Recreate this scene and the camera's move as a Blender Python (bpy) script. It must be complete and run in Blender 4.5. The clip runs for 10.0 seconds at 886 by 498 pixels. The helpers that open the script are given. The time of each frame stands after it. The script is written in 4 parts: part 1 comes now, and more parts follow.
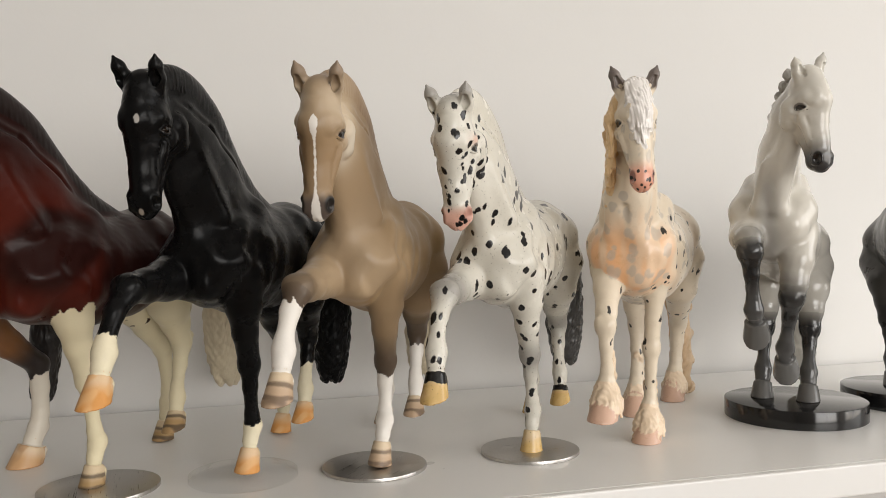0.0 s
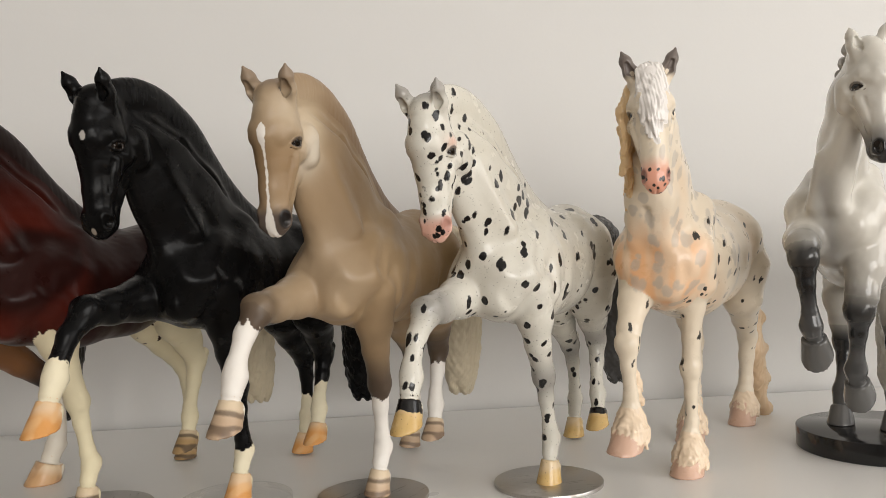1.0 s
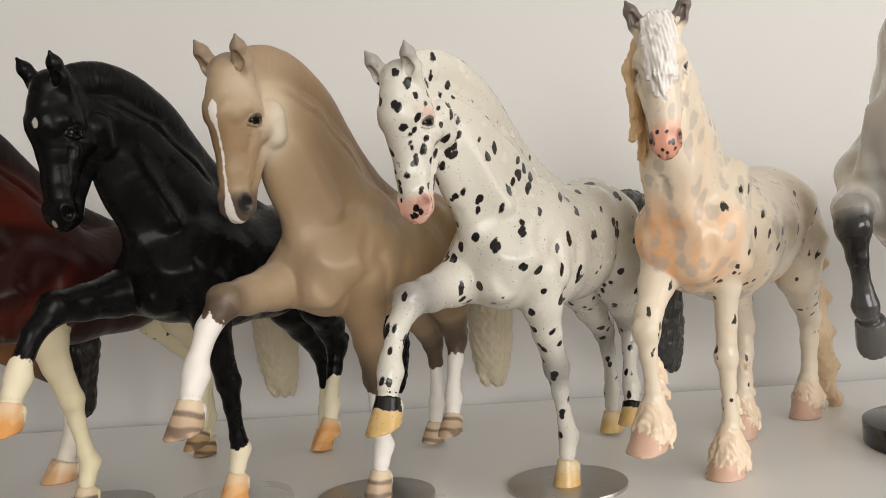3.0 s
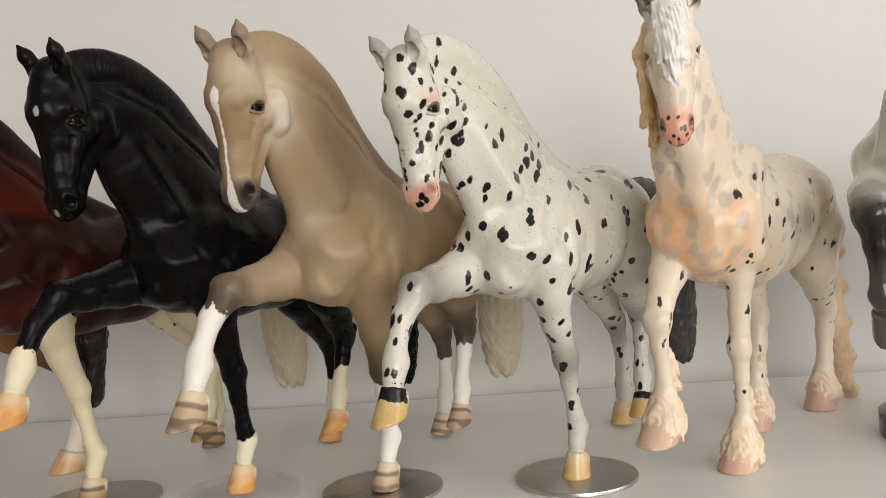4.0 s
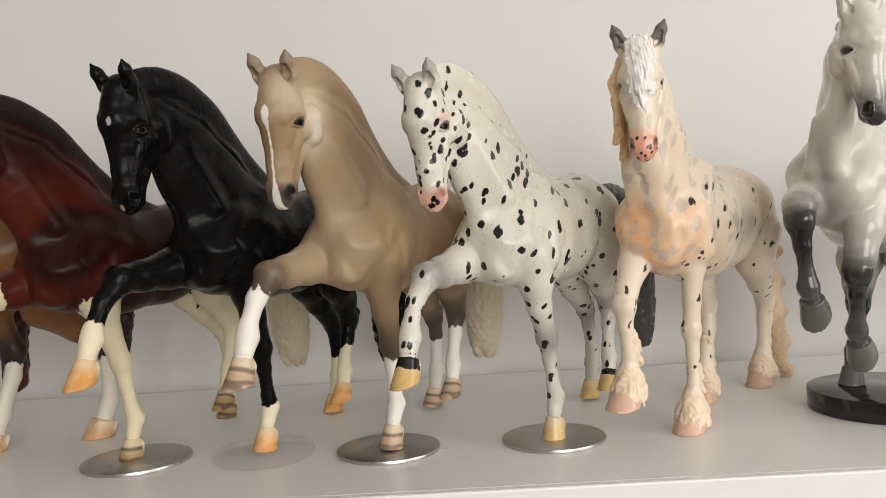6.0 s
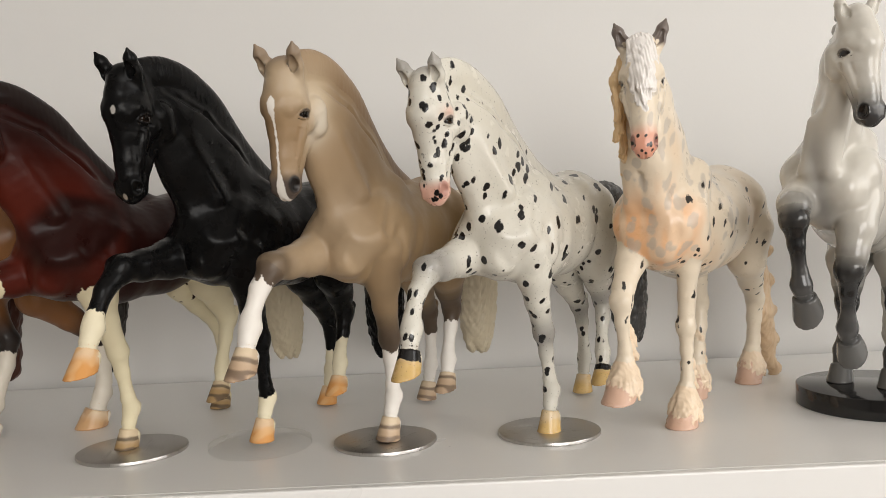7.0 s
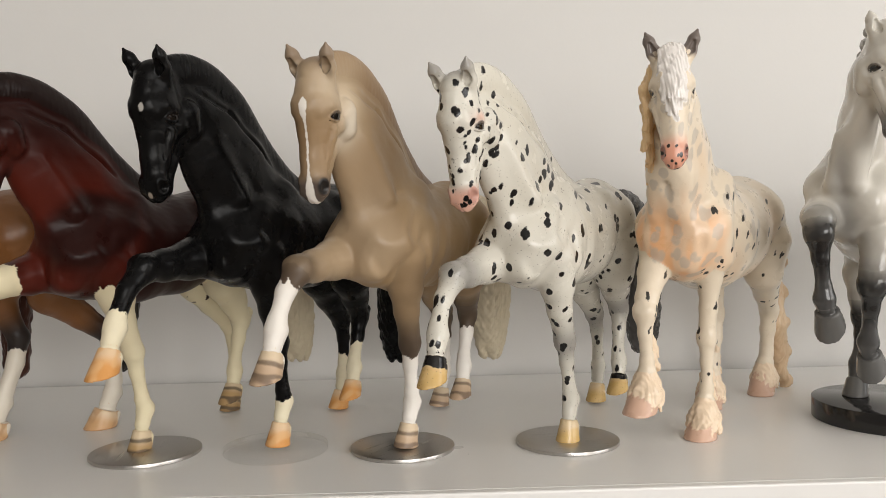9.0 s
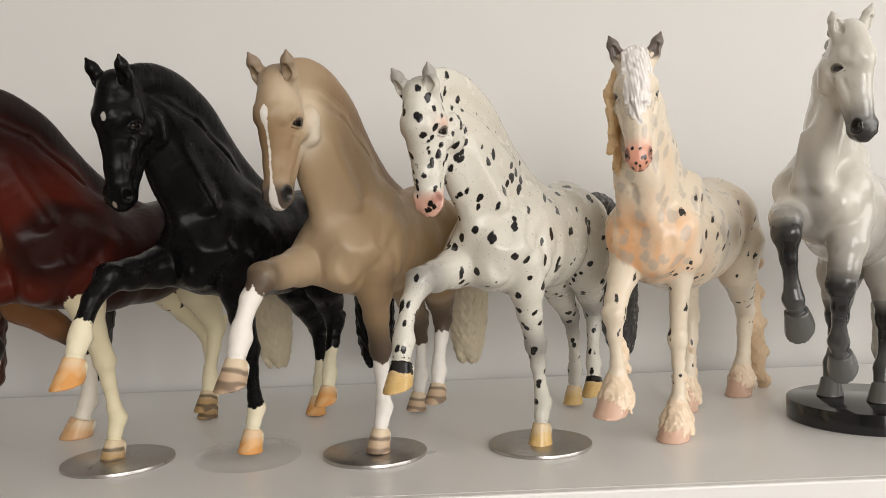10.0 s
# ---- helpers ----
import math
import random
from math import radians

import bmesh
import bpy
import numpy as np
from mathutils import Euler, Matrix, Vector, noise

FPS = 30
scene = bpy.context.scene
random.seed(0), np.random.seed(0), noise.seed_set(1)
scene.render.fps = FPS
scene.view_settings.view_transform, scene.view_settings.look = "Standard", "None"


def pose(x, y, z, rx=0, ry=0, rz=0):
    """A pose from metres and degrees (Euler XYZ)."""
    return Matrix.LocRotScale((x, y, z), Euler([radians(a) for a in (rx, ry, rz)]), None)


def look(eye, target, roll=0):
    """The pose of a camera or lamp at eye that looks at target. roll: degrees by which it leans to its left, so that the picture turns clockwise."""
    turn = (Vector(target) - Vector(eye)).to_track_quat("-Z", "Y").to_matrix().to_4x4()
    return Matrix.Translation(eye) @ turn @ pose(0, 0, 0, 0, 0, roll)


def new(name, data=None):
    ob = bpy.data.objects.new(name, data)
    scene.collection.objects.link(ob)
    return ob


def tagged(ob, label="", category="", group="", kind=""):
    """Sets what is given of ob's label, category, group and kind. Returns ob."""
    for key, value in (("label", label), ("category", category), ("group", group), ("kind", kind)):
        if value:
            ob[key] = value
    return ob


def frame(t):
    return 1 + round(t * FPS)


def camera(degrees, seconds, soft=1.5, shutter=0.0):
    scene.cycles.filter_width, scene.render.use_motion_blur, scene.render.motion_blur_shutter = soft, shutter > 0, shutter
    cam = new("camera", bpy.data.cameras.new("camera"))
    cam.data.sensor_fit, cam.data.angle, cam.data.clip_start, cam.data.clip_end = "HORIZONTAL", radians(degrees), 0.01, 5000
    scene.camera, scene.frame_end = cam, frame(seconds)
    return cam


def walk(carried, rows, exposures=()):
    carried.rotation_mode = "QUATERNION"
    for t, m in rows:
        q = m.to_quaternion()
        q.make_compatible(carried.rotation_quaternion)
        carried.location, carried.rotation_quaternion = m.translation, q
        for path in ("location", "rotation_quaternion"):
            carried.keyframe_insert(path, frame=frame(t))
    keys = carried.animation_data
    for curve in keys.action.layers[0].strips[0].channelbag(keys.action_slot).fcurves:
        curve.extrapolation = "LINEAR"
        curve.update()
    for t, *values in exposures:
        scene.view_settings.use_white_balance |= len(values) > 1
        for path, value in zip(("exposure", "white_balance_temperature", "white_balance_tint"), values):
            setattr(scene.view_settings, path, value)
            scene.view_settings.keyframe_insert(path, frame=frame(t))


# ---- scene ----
import functools
cam = camera(57.12, 10.0, soft=0.8)
PATH = [
    (0, (0.0245, -0.0237, 0.1475), (0.0091, 1.9760, 0.1191), -1.17),
    (0.5, (0.0712, 0.0013, 0.1503), (-0.1305, 1.9910, 0.1298), -1.76),
    (1, (0.1085, 0.0268, 0.1506), (-0.2508, 1.9942, 0.1376), -2.38),
    (1.5, (0.1291, 0.0432, 0.1466), (-0.3280, 1.9903, 0.1376), -3.00),
    (2, (0.1398, 0.0547, 0.1476), (-0.3786, 1.9863, 0.1378), -3.56),
    (2.5, (0.1523, 0.0686, 0.1454), (-0.4101, 1.9878, 0.1286), -4.01),
    (4, (0.1565, 0.0864, 0.1432), (-0.4743, 1.9836, 0.0920), -4.34),
    (4.5, (0.1525, 0.0800, 0.1454), (-0.4659, 1.9811, 0.0866), -4.06),
    (5, (0.1545, 0.0571, 0.1468), (-0.4379, 1.9663, 0.0813), -3.80),
    (5.5, (0.1582, 0.0229, 0.1464), (-0.4055, 1.9407, 0.0808), -3.65),
    (7, (0.1445, 0.0002, 0.1447), (-0.3464, 1.9375, 0.0667), -2.58),
    (7.5, (0.1428, 0.0063, 0.1439), (-0.3348, 1.9467, 0.0637), -2.02),
    (8, (0.1331, 0.0098, 0.1463), (-0.3348, 1.9526, 0.0653), -1.48),
    (8.5, (0.1277, 0.0018, 0.1453), (-0.3345, 1.9463, 0.0712), -1.24),
    (9, (0.1221, -0.0010, 0.1470), (-0.3395, 1.9437, 0.0753), -1.31),
    (9.5, (0.1283, 0.0026, 0.1457), (-0.3345, 1.9473, 0.0829), -1.65),
    (10, (0.1405, 0.0025, 0.1467), (-0.3186, 1.9481, 0.0861), -2.04),
]
walk(cam, [(t, look(eye, target, roll)) for t, eye, target, roll in PATH])

# ---- light ----
SHELF = pose(0, 0.7575, 0, 0, 0, 14.4)  # x along the wall, y into it, z up from the shelf's top

world = bpy.data.worlds.new("world")
scene.world = world
world.use_nodes = True
wn = world.node_tree
sky = wn.nodes.new("ShaderNodeTexSky")
sky.sky_type, sky.sun_disc, sky.sun_elevation, sky.sun_rotation = "NISHITA", False, radians(35), radians(120)
wn.links.new(sky.outputs[0], wn.nodes["Background"].inputs[0])
wn.nodes["Background"].inputs[1].default_value = 0.1


def window_light(m, sx, sy, power, colour):
    d = bpy.data.lights.new("window_light", "AREA")
    d.shape, d.size, d.size_y, d.energy, d.color = "RECTANGLE", sx, sy, power, colour
    ob = new("window_light", d)
    ob.matrix_world = m
    return ob


window_light(SHELF @ look((1.95, -1.3, 0.55), (0.0, -1.3, 0.45)), 1.5, 1.3, 19, (1.0, 0.965, 0.930))
window_light(SHELF @ look((0.9, -3.25, 0.6), (0.9, 0, 0.55)), 1.9, 1.4, 60, (1.0, 0.966, 0.930))
scene.view_settings.exposure = 0.0


# ---- materials ----
def principled(name, rough=0.5, metal=0.0):
    m = bpy.data.materials.new(name)
    m.use_nodes = True
    b = m.node_tree.nodes["Principled BSDF"]
    b.inputs["Roughness"].default_value, b.inputs["Metallic"].default_value = rough, metal
    return m, m.node_tree.nodes, m.node_tree.links, b


def noise_node(n, l, scale, detail=4, rough=0.55):
    t = n.new("ShaderNodeTexNoise")
    c = n.new("ShaderNodeTexCoord")
    t.inputs["Scale"].default_value, t.inputs["Detail"].default_value, t.inputs["Roughness"].default_value = scale, detail, rough
    l.new(c.outputs["Object"], t.inputs["Vector"])
    return t


def ramp(n, l, source, lo, hi, a=0.0, b=1.0):
    r = n.new("ShaderNodeMapRange")
    r.inputs[1].default_value, r.inputs[2].default_value, r.inputs[3].default_value, r.inputs[4].default_value = lo, hi, a, b
    l.new(source, r.inputs[0])
    return r.outputs[0]


def mixed(n, l, fac, a, b, kind="MIX"):
    x = n.new("ShaderNodeMix")
    x.data_type, x.blend_type = "RGBA", kind
    for socket, v in ((x.inputs[0], fac), (x.inputs[6], a), (x.inputs[7], b)):
        if isinstance(v, (int, float)):
            socket.default_value = v
        elif isinstance(v, tuple):
            socket.default_value = (*v, 1)
        else:
            l.new(v, socket)
    return x.outputs[2]


def bump(n, l, b, height, strength, distance):
    x = n.new("ShaderNodeBump")
    x.inputs["Strength"].default_value, x.inputs["Distance"].default_value = strength, distance
    l.new(height, x.inputs["Height"])
    l.new(x.outputs[0], b.inputs["Normal"])


def plain(name, a, c, rough, scale=8.0, fine=300.0, relief=0.0002, metal=0.0):
    """A surface of two close tones, with fine relief."""
    m, n, l, b = principled(name, rough, metal)
    t, f = noise_node(n, l, scale), noise_node(n, l, fine, 2)
    l.new(mixed(n, l, ramp(n, l, t.outputs[0], 0.3, 0.7), a, c), b.inputs["Base Color"])
    l.new(ramp(n, l, t.outputs[0], 0.2, 0.8, rough * 0.85, rough * 1.15), b.inputs["Roughness"])
    bump(n, l, b, f.outputs[0], 0.3, relief)
    return m


WALL = plain("wall_paint", (0.68, 0.668, 0.645), (0.70, 0.688, 0.665), 0.7, 3, 260, 0.0002)
ROOM = plain("room_paint", (0.36, 0.34, 0.31), (0.40, 0.38, 0.35), 0.8, 3, 260, 0.0004)
BOARD = plain("white_laminate", (0.83, 0.822, 0.80), (0.86, 0.852, 0.83), 0.30, 6, 900, 0.00005)
FLOOR = plain("oak_floor", (0.17, 0.11, 0.065), (0.23, 0.155, 0.095), 0.45, 5, 120, 0.0003)
BLACK_BASE = plain("black_lacquer", (0.008, 0.008, 0.008), (0.014, 0.013, 0.013), 0.12, 20, 700, 0.00003)
GLASS_PANE, gn, gl, gb = principled("window_glass", 0.02)
gb.inputs["Transmission Weight"].default_value = 1.0


def steel():
    m, n, l, b = principled("brushed_steel", 0.3, 1.0)
    c = n.new("ShaderNodeTexCoord")
    g = n.new("ShaderNodeMapping")
    g.inputs["Scale"].default_value = (40, 1500, 40)
    t = n.new("ShaderNodeTexNoise")
    t.inputs["Scale"].default_value, t.inputs["Detail"].default_value = 1.0, 3
    l.new(c.outputs["Object"], g.inputs[0])
    l.new(g.outputs[0], t.inputs["Vector"])
    l.new(mixed(n, l, t.outputs[0], (0.42, 0.40, 0.38), (0.60, 0.58, 0.55)), b.inputs["Base Color"])
    l.new(ramp(n, l, t.outputs[0], 0.3, 0.7, 0.26, 0.42), b.inputs["Roughness"])
    bump(n, l, b, t.outputs[0], 0.15, 0.0001)
    return m


def acrylic():
    m, n, l, b = principled("clear_acrylic", 0.05)
    b.inputs["Transmission Weight"].default_value, b.inputs["IOR"].default_value = 1.0, 1.49
    t = noise_node(n, l, 150)
    l.new(ramp(n, l, t.outputs[0], 0.35, 0.65, 0.03, 0.14), b.inputs["Roughness"])
    clear = n.new("ShaderNodeBsdfTransparent")
    clear.inputs[0].default_value = (0.98, 0.98, 0.975, 1)
    mix = n.new("ShaderNodeMixShader")
    mix.inputs[0].default_value = 0.17
    l.new(clear.outputs[0], mix.inputs[1])
    l.new(b.outputs[0], mix.inputs[2])
    l.new(mix.outputs[0], n["Material Output"].inputs[0])
    return m


STEEL, ACRYLIC = steel(), acrylic()


def figurine(name, light_mark, dark_mark, rough=0.34, coat=0.15, relief=0.25, speck=0.0, gloss=0.35):
    """Painted resin: the coat colour, then crisp light and dark marks laid over it."""
    m, n, l, b = principled(name, rough)
    def attribute(a):
        x = n.new("ShaderNodeAttribute")
        x.attribute_name = a
        return x
    base = attribute("coat").outputs["Color"]
    mott = noise_node(n, l, 90, 5)
    base = mixed(n, l, ramp(n, l, mott.outputs[0], 0.3, 0.7, 0.0, 0.22), base, (0.5, 0.5, 0.5), "OVERLAY")
    if speck:
        sp = noise_node(n, l, 900, 1)
        base = mixed(n, l, ramp(n, l, sp.outputs[0], 0.70, 0.74, 0.0, speck), base, (0.05, 0.04, 0.035))
    wob = noise_node(n, l, 420, 3)
    def edge(a, width):
        add = n.new("ShaderNodeMath")
        add.operation = "MULTIPLY_ADD"
        l.new(wob.outputs[0], add.inputs[0])
        add.inputs[1].default_value = 1.6
        l.new(attribute(a).outputs["Fac"], add.inputs[2])
        return ramp(n, l, add.outputs[0], 0.8 + width, 0.8 - width)
    base = mixed(n, l, edge("light_mark", 0.25), base, light_mark)
    base = mixed(n, l, edge("dark_mark", 0.2), base, dark_mark)
    l.new(base, b.inputs["Base Color"])
    wet = attribute("wet").outputs["Fac"]
    keen = n.new("ShaderNodeMapRange")
    l.new(wet, keen.inputs[0])
    l.new(ramp(n, l, mott.outputs[0], 0.25, 0.75, rough * 0.8, rough * 1.2), keen.inputs["To Min"])
    keen.inputs["To Max"].default_value = 0.04
    l.new(keen.outputs[0], b.inputs["Roughness"])
    l.new(ramp(n, l, wet, 0.0, 1.0, gloss, 0.3), b.inputs["Specular IOR Level"])
    b.inputs["Coat Weight"].default_value, b.inputs["Coat Roughness"].default_value = coat, 0.12
    fine = noise_node(n, l, 240, 4)
    bump(n, l, b, fine.outputs[0], relief, 0.0006)
    return m


# ---- building helpers ----
def part(name, bm, material, parent=None, label=""):
    me = bpy.data.meshes.new(name)
    bmesh.ops.recalc_face_normals(bm, faces=bm.faces)
    bm.to_mesh(me)
    bm.free()
    me.materials.append(material)
    ob = new(name, me)
    if parent:
        ob.parent = parent
    return tagged(ob, label)


def box(bm, lo, hi, bevel=0.0):
    lo, hi = Vector(lo), Vector(hi)
    made = bmesh.ops.create_cube(bm, size=1, matrix=Matrix.LocRotScale((lo + hi) / 2, None, hi - lo))
    if bevel:
        edges = {e for v in made["verts"] for e in v.link_edges}
        bmesh.ops.bevel(bm, geom=list(edges), offset=bevel, segments=2, profile=0.5, affect="EDGES")
    return bm


def disc(name, radius, height, bevel, material, m, label, category="display base"):
    """A turned disc with softened rims, standing on its underside."""
    bm = bmesh.new()
    profile = [(0, 0), (radius - bevel, 0), (radius, bevel), (radius, height - bevel), (radius - bevel * 0.3, height - bevel * 0.3), (radius - bevel, height), (0, height)]
    seg = 96
    rings = []
    for r, z in profile:
        rings.append([bm.verts.new((0, 0, z))] if r == 0 else [bm.verts.new((r * math.cos(2 * math.pi * i / seg), r * math.sin(2 * math.pi * i / seg), z)) for i in range(seg)])
    for a, c in zip(rings, rings[1:]):
        for i in range(seg):
            k = (i + 1) % seg
            bm.faces.new([a[0], c[i], c[k]] if len(a) == 1 else [a[i], a[k], c[0]] if len(c) == 1 else [a[i], a[k], c[k], c[i]])
    ob = part(name, bm, material)
    ob.data.shade_smooth()
    ob.data.set_sharp_from_angle(angle=radians(40))
    ob.matrix_world = m
    return tagged(ob, label, category, "display bases")


# ---- the room and the shelf ----
def slab(name, lo, hi, material, label, bevel=0.0):
    ob = part(name, box(bmesh.new(), lo, hi, bevel), material)
    ob.matrix_world = SHELF
    return tagged(ob, label, "wall" if "wall" in name else name, kind="structure")


slab("wall_north", (-2.1, 0.0, -1.15), (2.1, 0.12, 1.45), WALL, "warm white painted wall behind the shelf")
slab("wall_south", (-2.1, -3.42, -1.15), (2.1, -3.3, -0.15), ROOM, "beige painted wall below a window")
slab("wall_south", (-2.1, -3.42, 1.35), (2.1, -3.3, 1.45), ROOM, "beige painted wall above a window")
slab("wall_south", (-2.1, -3.42, -0.15), (-0.1, -3.3, 1.35), ROOM, "beige painted wall beside a window")
slab("wall_south", (1.9, -3.42, -0.15), (2.1, -3.3, 1.35), ROOM, "beige painted wall beside a window")
slab("wall_west", (-2.22, -3.42, -1.15), (-2.1, 0.12, 1.45), ROOM, "beige painted side wall")
slab("wall_east", (2.1, -3.42, -1.15), (2.22, -2.15, 1.45), ROOM, "beige painted side wall beside a window")
slab("wall_east", (2.1, -0.45, -1.15), (2.22, 0.12, 1.45), ROOM, "beige painted side wall beside a window")
slab("wall_east", (2.1, -2.15, -1.15), (2.22, -0.45, -0.2), ROOM, "beige painted side wall below a window")
slab("wall_east", (2.1, -2.15, 1.3), (2.22, -0.45, 1.45), ROOM, "beige painted side wall above a window")
slab("floor", (-2.22, -3.42, -1.25), (2.22, 0.12, -1.15), FLOOR, "oak brown wooden floor of the room")
slab("ceiling", (-2.22, -3.42, 1.45), (2.22, 0.12, 1.55), WALL, "plain white painted ceiling")

def window(name, m, w, h):
    """A casement in its opening, seen along y: two leaves with glass."""
    win = new(name)
    win.matrix_world = m
    tagged(win, "white framed two-leaf window with clear glass", "window", kind="structure")
    for x0, x1 in ((-w / 2, 0), (0, w / 2)):
        bm = bmesh.new()
        for lo, hi in (((x0, -0.03, 0), (x0 + 0.06, 0.03, h)), ((x1 - 0.06, -0.03, 0), (x1, 0.03, h)), ((x0 + 0.06, -0.03, 0), (x1 - 0.06, 0.03, 0.06)), ((x0 + 0.06, -0.03, h - 0.06), (x1 - 0.06, 0.03, h))):
            box(bm, lo, hi, 0.004)
        part("window_frame", bm, BOARD, win)
        part("pane", box(bmesh.new(), (x0 + 0.061, -0.003, 0.061), (x1 - 0.061, 0.003, h - 0.061)), GLASS_PANE, win, "clear glass").visible_shadow = False
    return win


window("window_1", SHELF @ pose(0.9, -3.36, -0.15), 2.0, 1.5)
window("window_2", SHELF @ pose(2.16, -1.3, -0.2, 0, 0, 90), 1.7, 1.5)

shelf = new("shelf")
shelf.matrix_world = SHELF
tagged(shelf, "white laminate shelf board under a row of model horses", "shelf")
part("board", box(bmesh.new(), (-1.2, -0.3265, -0.019), (1.2, -0.0065, 0.0)), BOARD, shelf)
# unseen strip added to stop light rising through the gap at the wall
part("light_stop", box(bmesh.new(), (-1.2, -0.030, -0.060), (1.2, -0.0004, -0.0195), 0.001), BOARD, shelf, "unseen white strip added under the board to keep the wall gap dark")
part("edge_band", box(bmesh.new(), (-1.2, -0.333, -0.0195), (1.2, -0.3265, 0.0), 0.0012), BOARD, shelf, "bright white edge band")

# ---- clay: a solid worked out on a grid ----
class Clay:
    """Round cones melted together in a grid; skin() gives the surface."""

    def __init__(self, lo, hi, step):
        self.lo, self.step = np.array(lo, float), step
        self.shape = np.ceil((np.array(hi) - self.lo) / step).astype(int) + 1
        self.phi = np.full(self.shape, 0.02, np.float32)
        self.pieces = []
        self.mane_relief = 1.0
        self.reach, self.pivot = 1.0, 0.0  # how far the trunk and legs are drawn out along x

    def window(self, a, b, pad):
        i0 = np.clip(np.floor((np.minimum(a, b) - pad - self.lo) / self.step).astype(int), 0, self.shape)
        i1 = np.maximum(np.minimum(np.floor((np.maximum(a, b) + pad - self.lo) / self.step).astype(int) + 2, self.shape), i0)
        axes = [self.lo[k] + self.step * np.arange(i0[k], i1[k]) for k in range(3)]
        return tuple(slice(i0[k], i1[k]) for k in range(3)), axes

    @staticmethod
    def field(x, y, z, a, b, ra, rb, flat):
        px, py, pz = x - a[0], y - a[1], z - a[2]
        d = b - a
        if flat is not None:
            n, s = flat
            c = (px * n[0] + py * n[1] + pz * n[2]) * (1 / s - 1)
            px, py, pz = px + c * n[0], py + c * n[1], pz + c * n[2]
            d = d + n * (float(d @ n) * (1 / s - 1))
        dd = float(d @ d)
        t = np.clip((px * d[0] + py * d[1] + pz * d[2]) / dd, 0, 1) if dd > 1e-12 else 0.0 * (px + py + pz)
        return np.sqrt((px - t * d[0]) ** 2 + (py - t * d[1]) ** 2 + (pz - t * d[2]) ** 2) - (ra + t * (rb - ra)), t

    def cone(self, a, b, ra, rb, k=0.004, flat=None, tag="", s=(0, 0), cut=False):
        a, b = np.array(a, float), np.array(b, float)
        a[0], b[0] = (self.pivot + (v[0] - self.pivot) * self.reach for v in (a, b))
        if flat is not None:
            n = np.array(flat[0], float)
            flat = (n / np.linalg.norm(n), flat[1])
        stretch = max(1.0, flat[1]) if flat is not None else 1.0
        w, (x, y, z) = self.window(a, b, max(ra, rb) * stretch + k + 3 * self.step)
        d, _ = self.field(x[:, None, None], y[None, :, None], z[None, None, :], a, b, ra, rb, flat)
        p = self.phi[w]
        if cut:
            d = -d
            h = np.clip(0.5 - 0.5 * (d - p) / k, 0, 1)
            self.phi[w] = d * (1 - h) + p * h + k * h * (1 - h)
        else:
            h = np.clip(0.5 + 0.5 * (d - p) / k, 0, 1)
            self.phi[w] = d * (1 - h) + p * h - k * h * (1 - h)
            self.pieces.append((a, b, ra, rb, flat, tag, s))

    def chain(self, points, k=0.004, flat=None, tag="", frame_=None):
        """points: (x, y, z, r) one after another."""
        pts = [np.array(q, float) for q in points]
        if frame_ is not None:
            pts = [np.append(frame_[:3, :3] @ q[:3] + frame_[:3, 3], q[3] * frame_[3, 3]) for q in pts]
            if flat is not None:
                flat = (frame_[:3, :3] @ np.array(flat[0], float), flat[1])
        s = [0.0]
        for p, q in zip(pts, pts[1:]):
            s.append(s[-1] + float(np.linalg.norm(q[:3] - p[:3])))
        if len(pts) == 1:
            pts, s = pts * 2, [0, 0]
        for i in range(len(pts) - 1):
            self.cone(pts[i][:3], pts[i + 1][:3], pts[i][3], pts[i + 1][3], k, flat, tag, (s[-1] - s[i], s[-1] - s[i + 1]))

    def hoof(self, top, bottom, r0, r1, tag, k=0.0016):
        """A hoof from coronet to sole, its toe longer than its heel; a standing one has a level sole."""
        a, b = np.array(top, float), np.array(bottom, float)
        a[0], b[0] = (self.pivot + (v[0] - self.pivot) * self.reach for v in (a, b))
        w, (x, y, z) = self.window(a, b, r1 + 0.008)
        d, length = b - a, float(np.linalg.norm(b - a))
        n = d / length
        turn = radians(28)
        sole = np.array((0, 0, -1.0)) if b[2] < 0.002 else np.array((n[0] * math.cos(turn) + n[2] * math.sin(turn), n[1], n[2] * math.cos(turn) - n[0] * math.sin(turn)))
        px, py, pz = x[:, None, None] - a[0], y[None, :, None] - a[1], z[None, None, :] - a[2]
        h = px * n[0] + py * n[1] + pz * n[2]
        t = np.clip(h / length, 0, 1.6)
        rad = np.sqrt(np.maximum(px ** 2 + (py * 1.06) ** 2 + pz ** 2 - h * h, 0)) - (r0 + t * (r1 - r0))
        under = (px - d[0]) * sole[0] + (py - d[1]) * sole[1] + (pz - d[2]) * sole[2]
        e = np.maximum(rad, np.maximum(-h - 0.001, under))
        p = self.phi[w]
        m = np.clip(0.5 + 0.5 * (e - p) / k, 0, 1)
        self.phi[w] = e * (1 - m) + p * m - k * m * (1 - m)
        self.pieces.append((a, b, r0, r1, None, tag, (length, 0)))

    def sample(self, pts):
        g = (pts - self.lo) / self.step
        i = np.clip(np.floor(g).astype(int), 0, self.shape - 2)
        f = g - i
        out = 0
        for dx in (0, 1):
            for dy in (0, 1):
                for dz in (0, 1):
                    wgt = np.where(dx, f[:, 0], 1 - f[:, 0]) * np.where(dy, f[:, 1], 1 - f[:, 1]) * np.where(dz, f[:, 2], 1 - f[:, 2])
                    out = out + wgt * self.phi[i[:, 0] + dx, i[:, 1] + dy, i[:, 2] + dz]
        return out

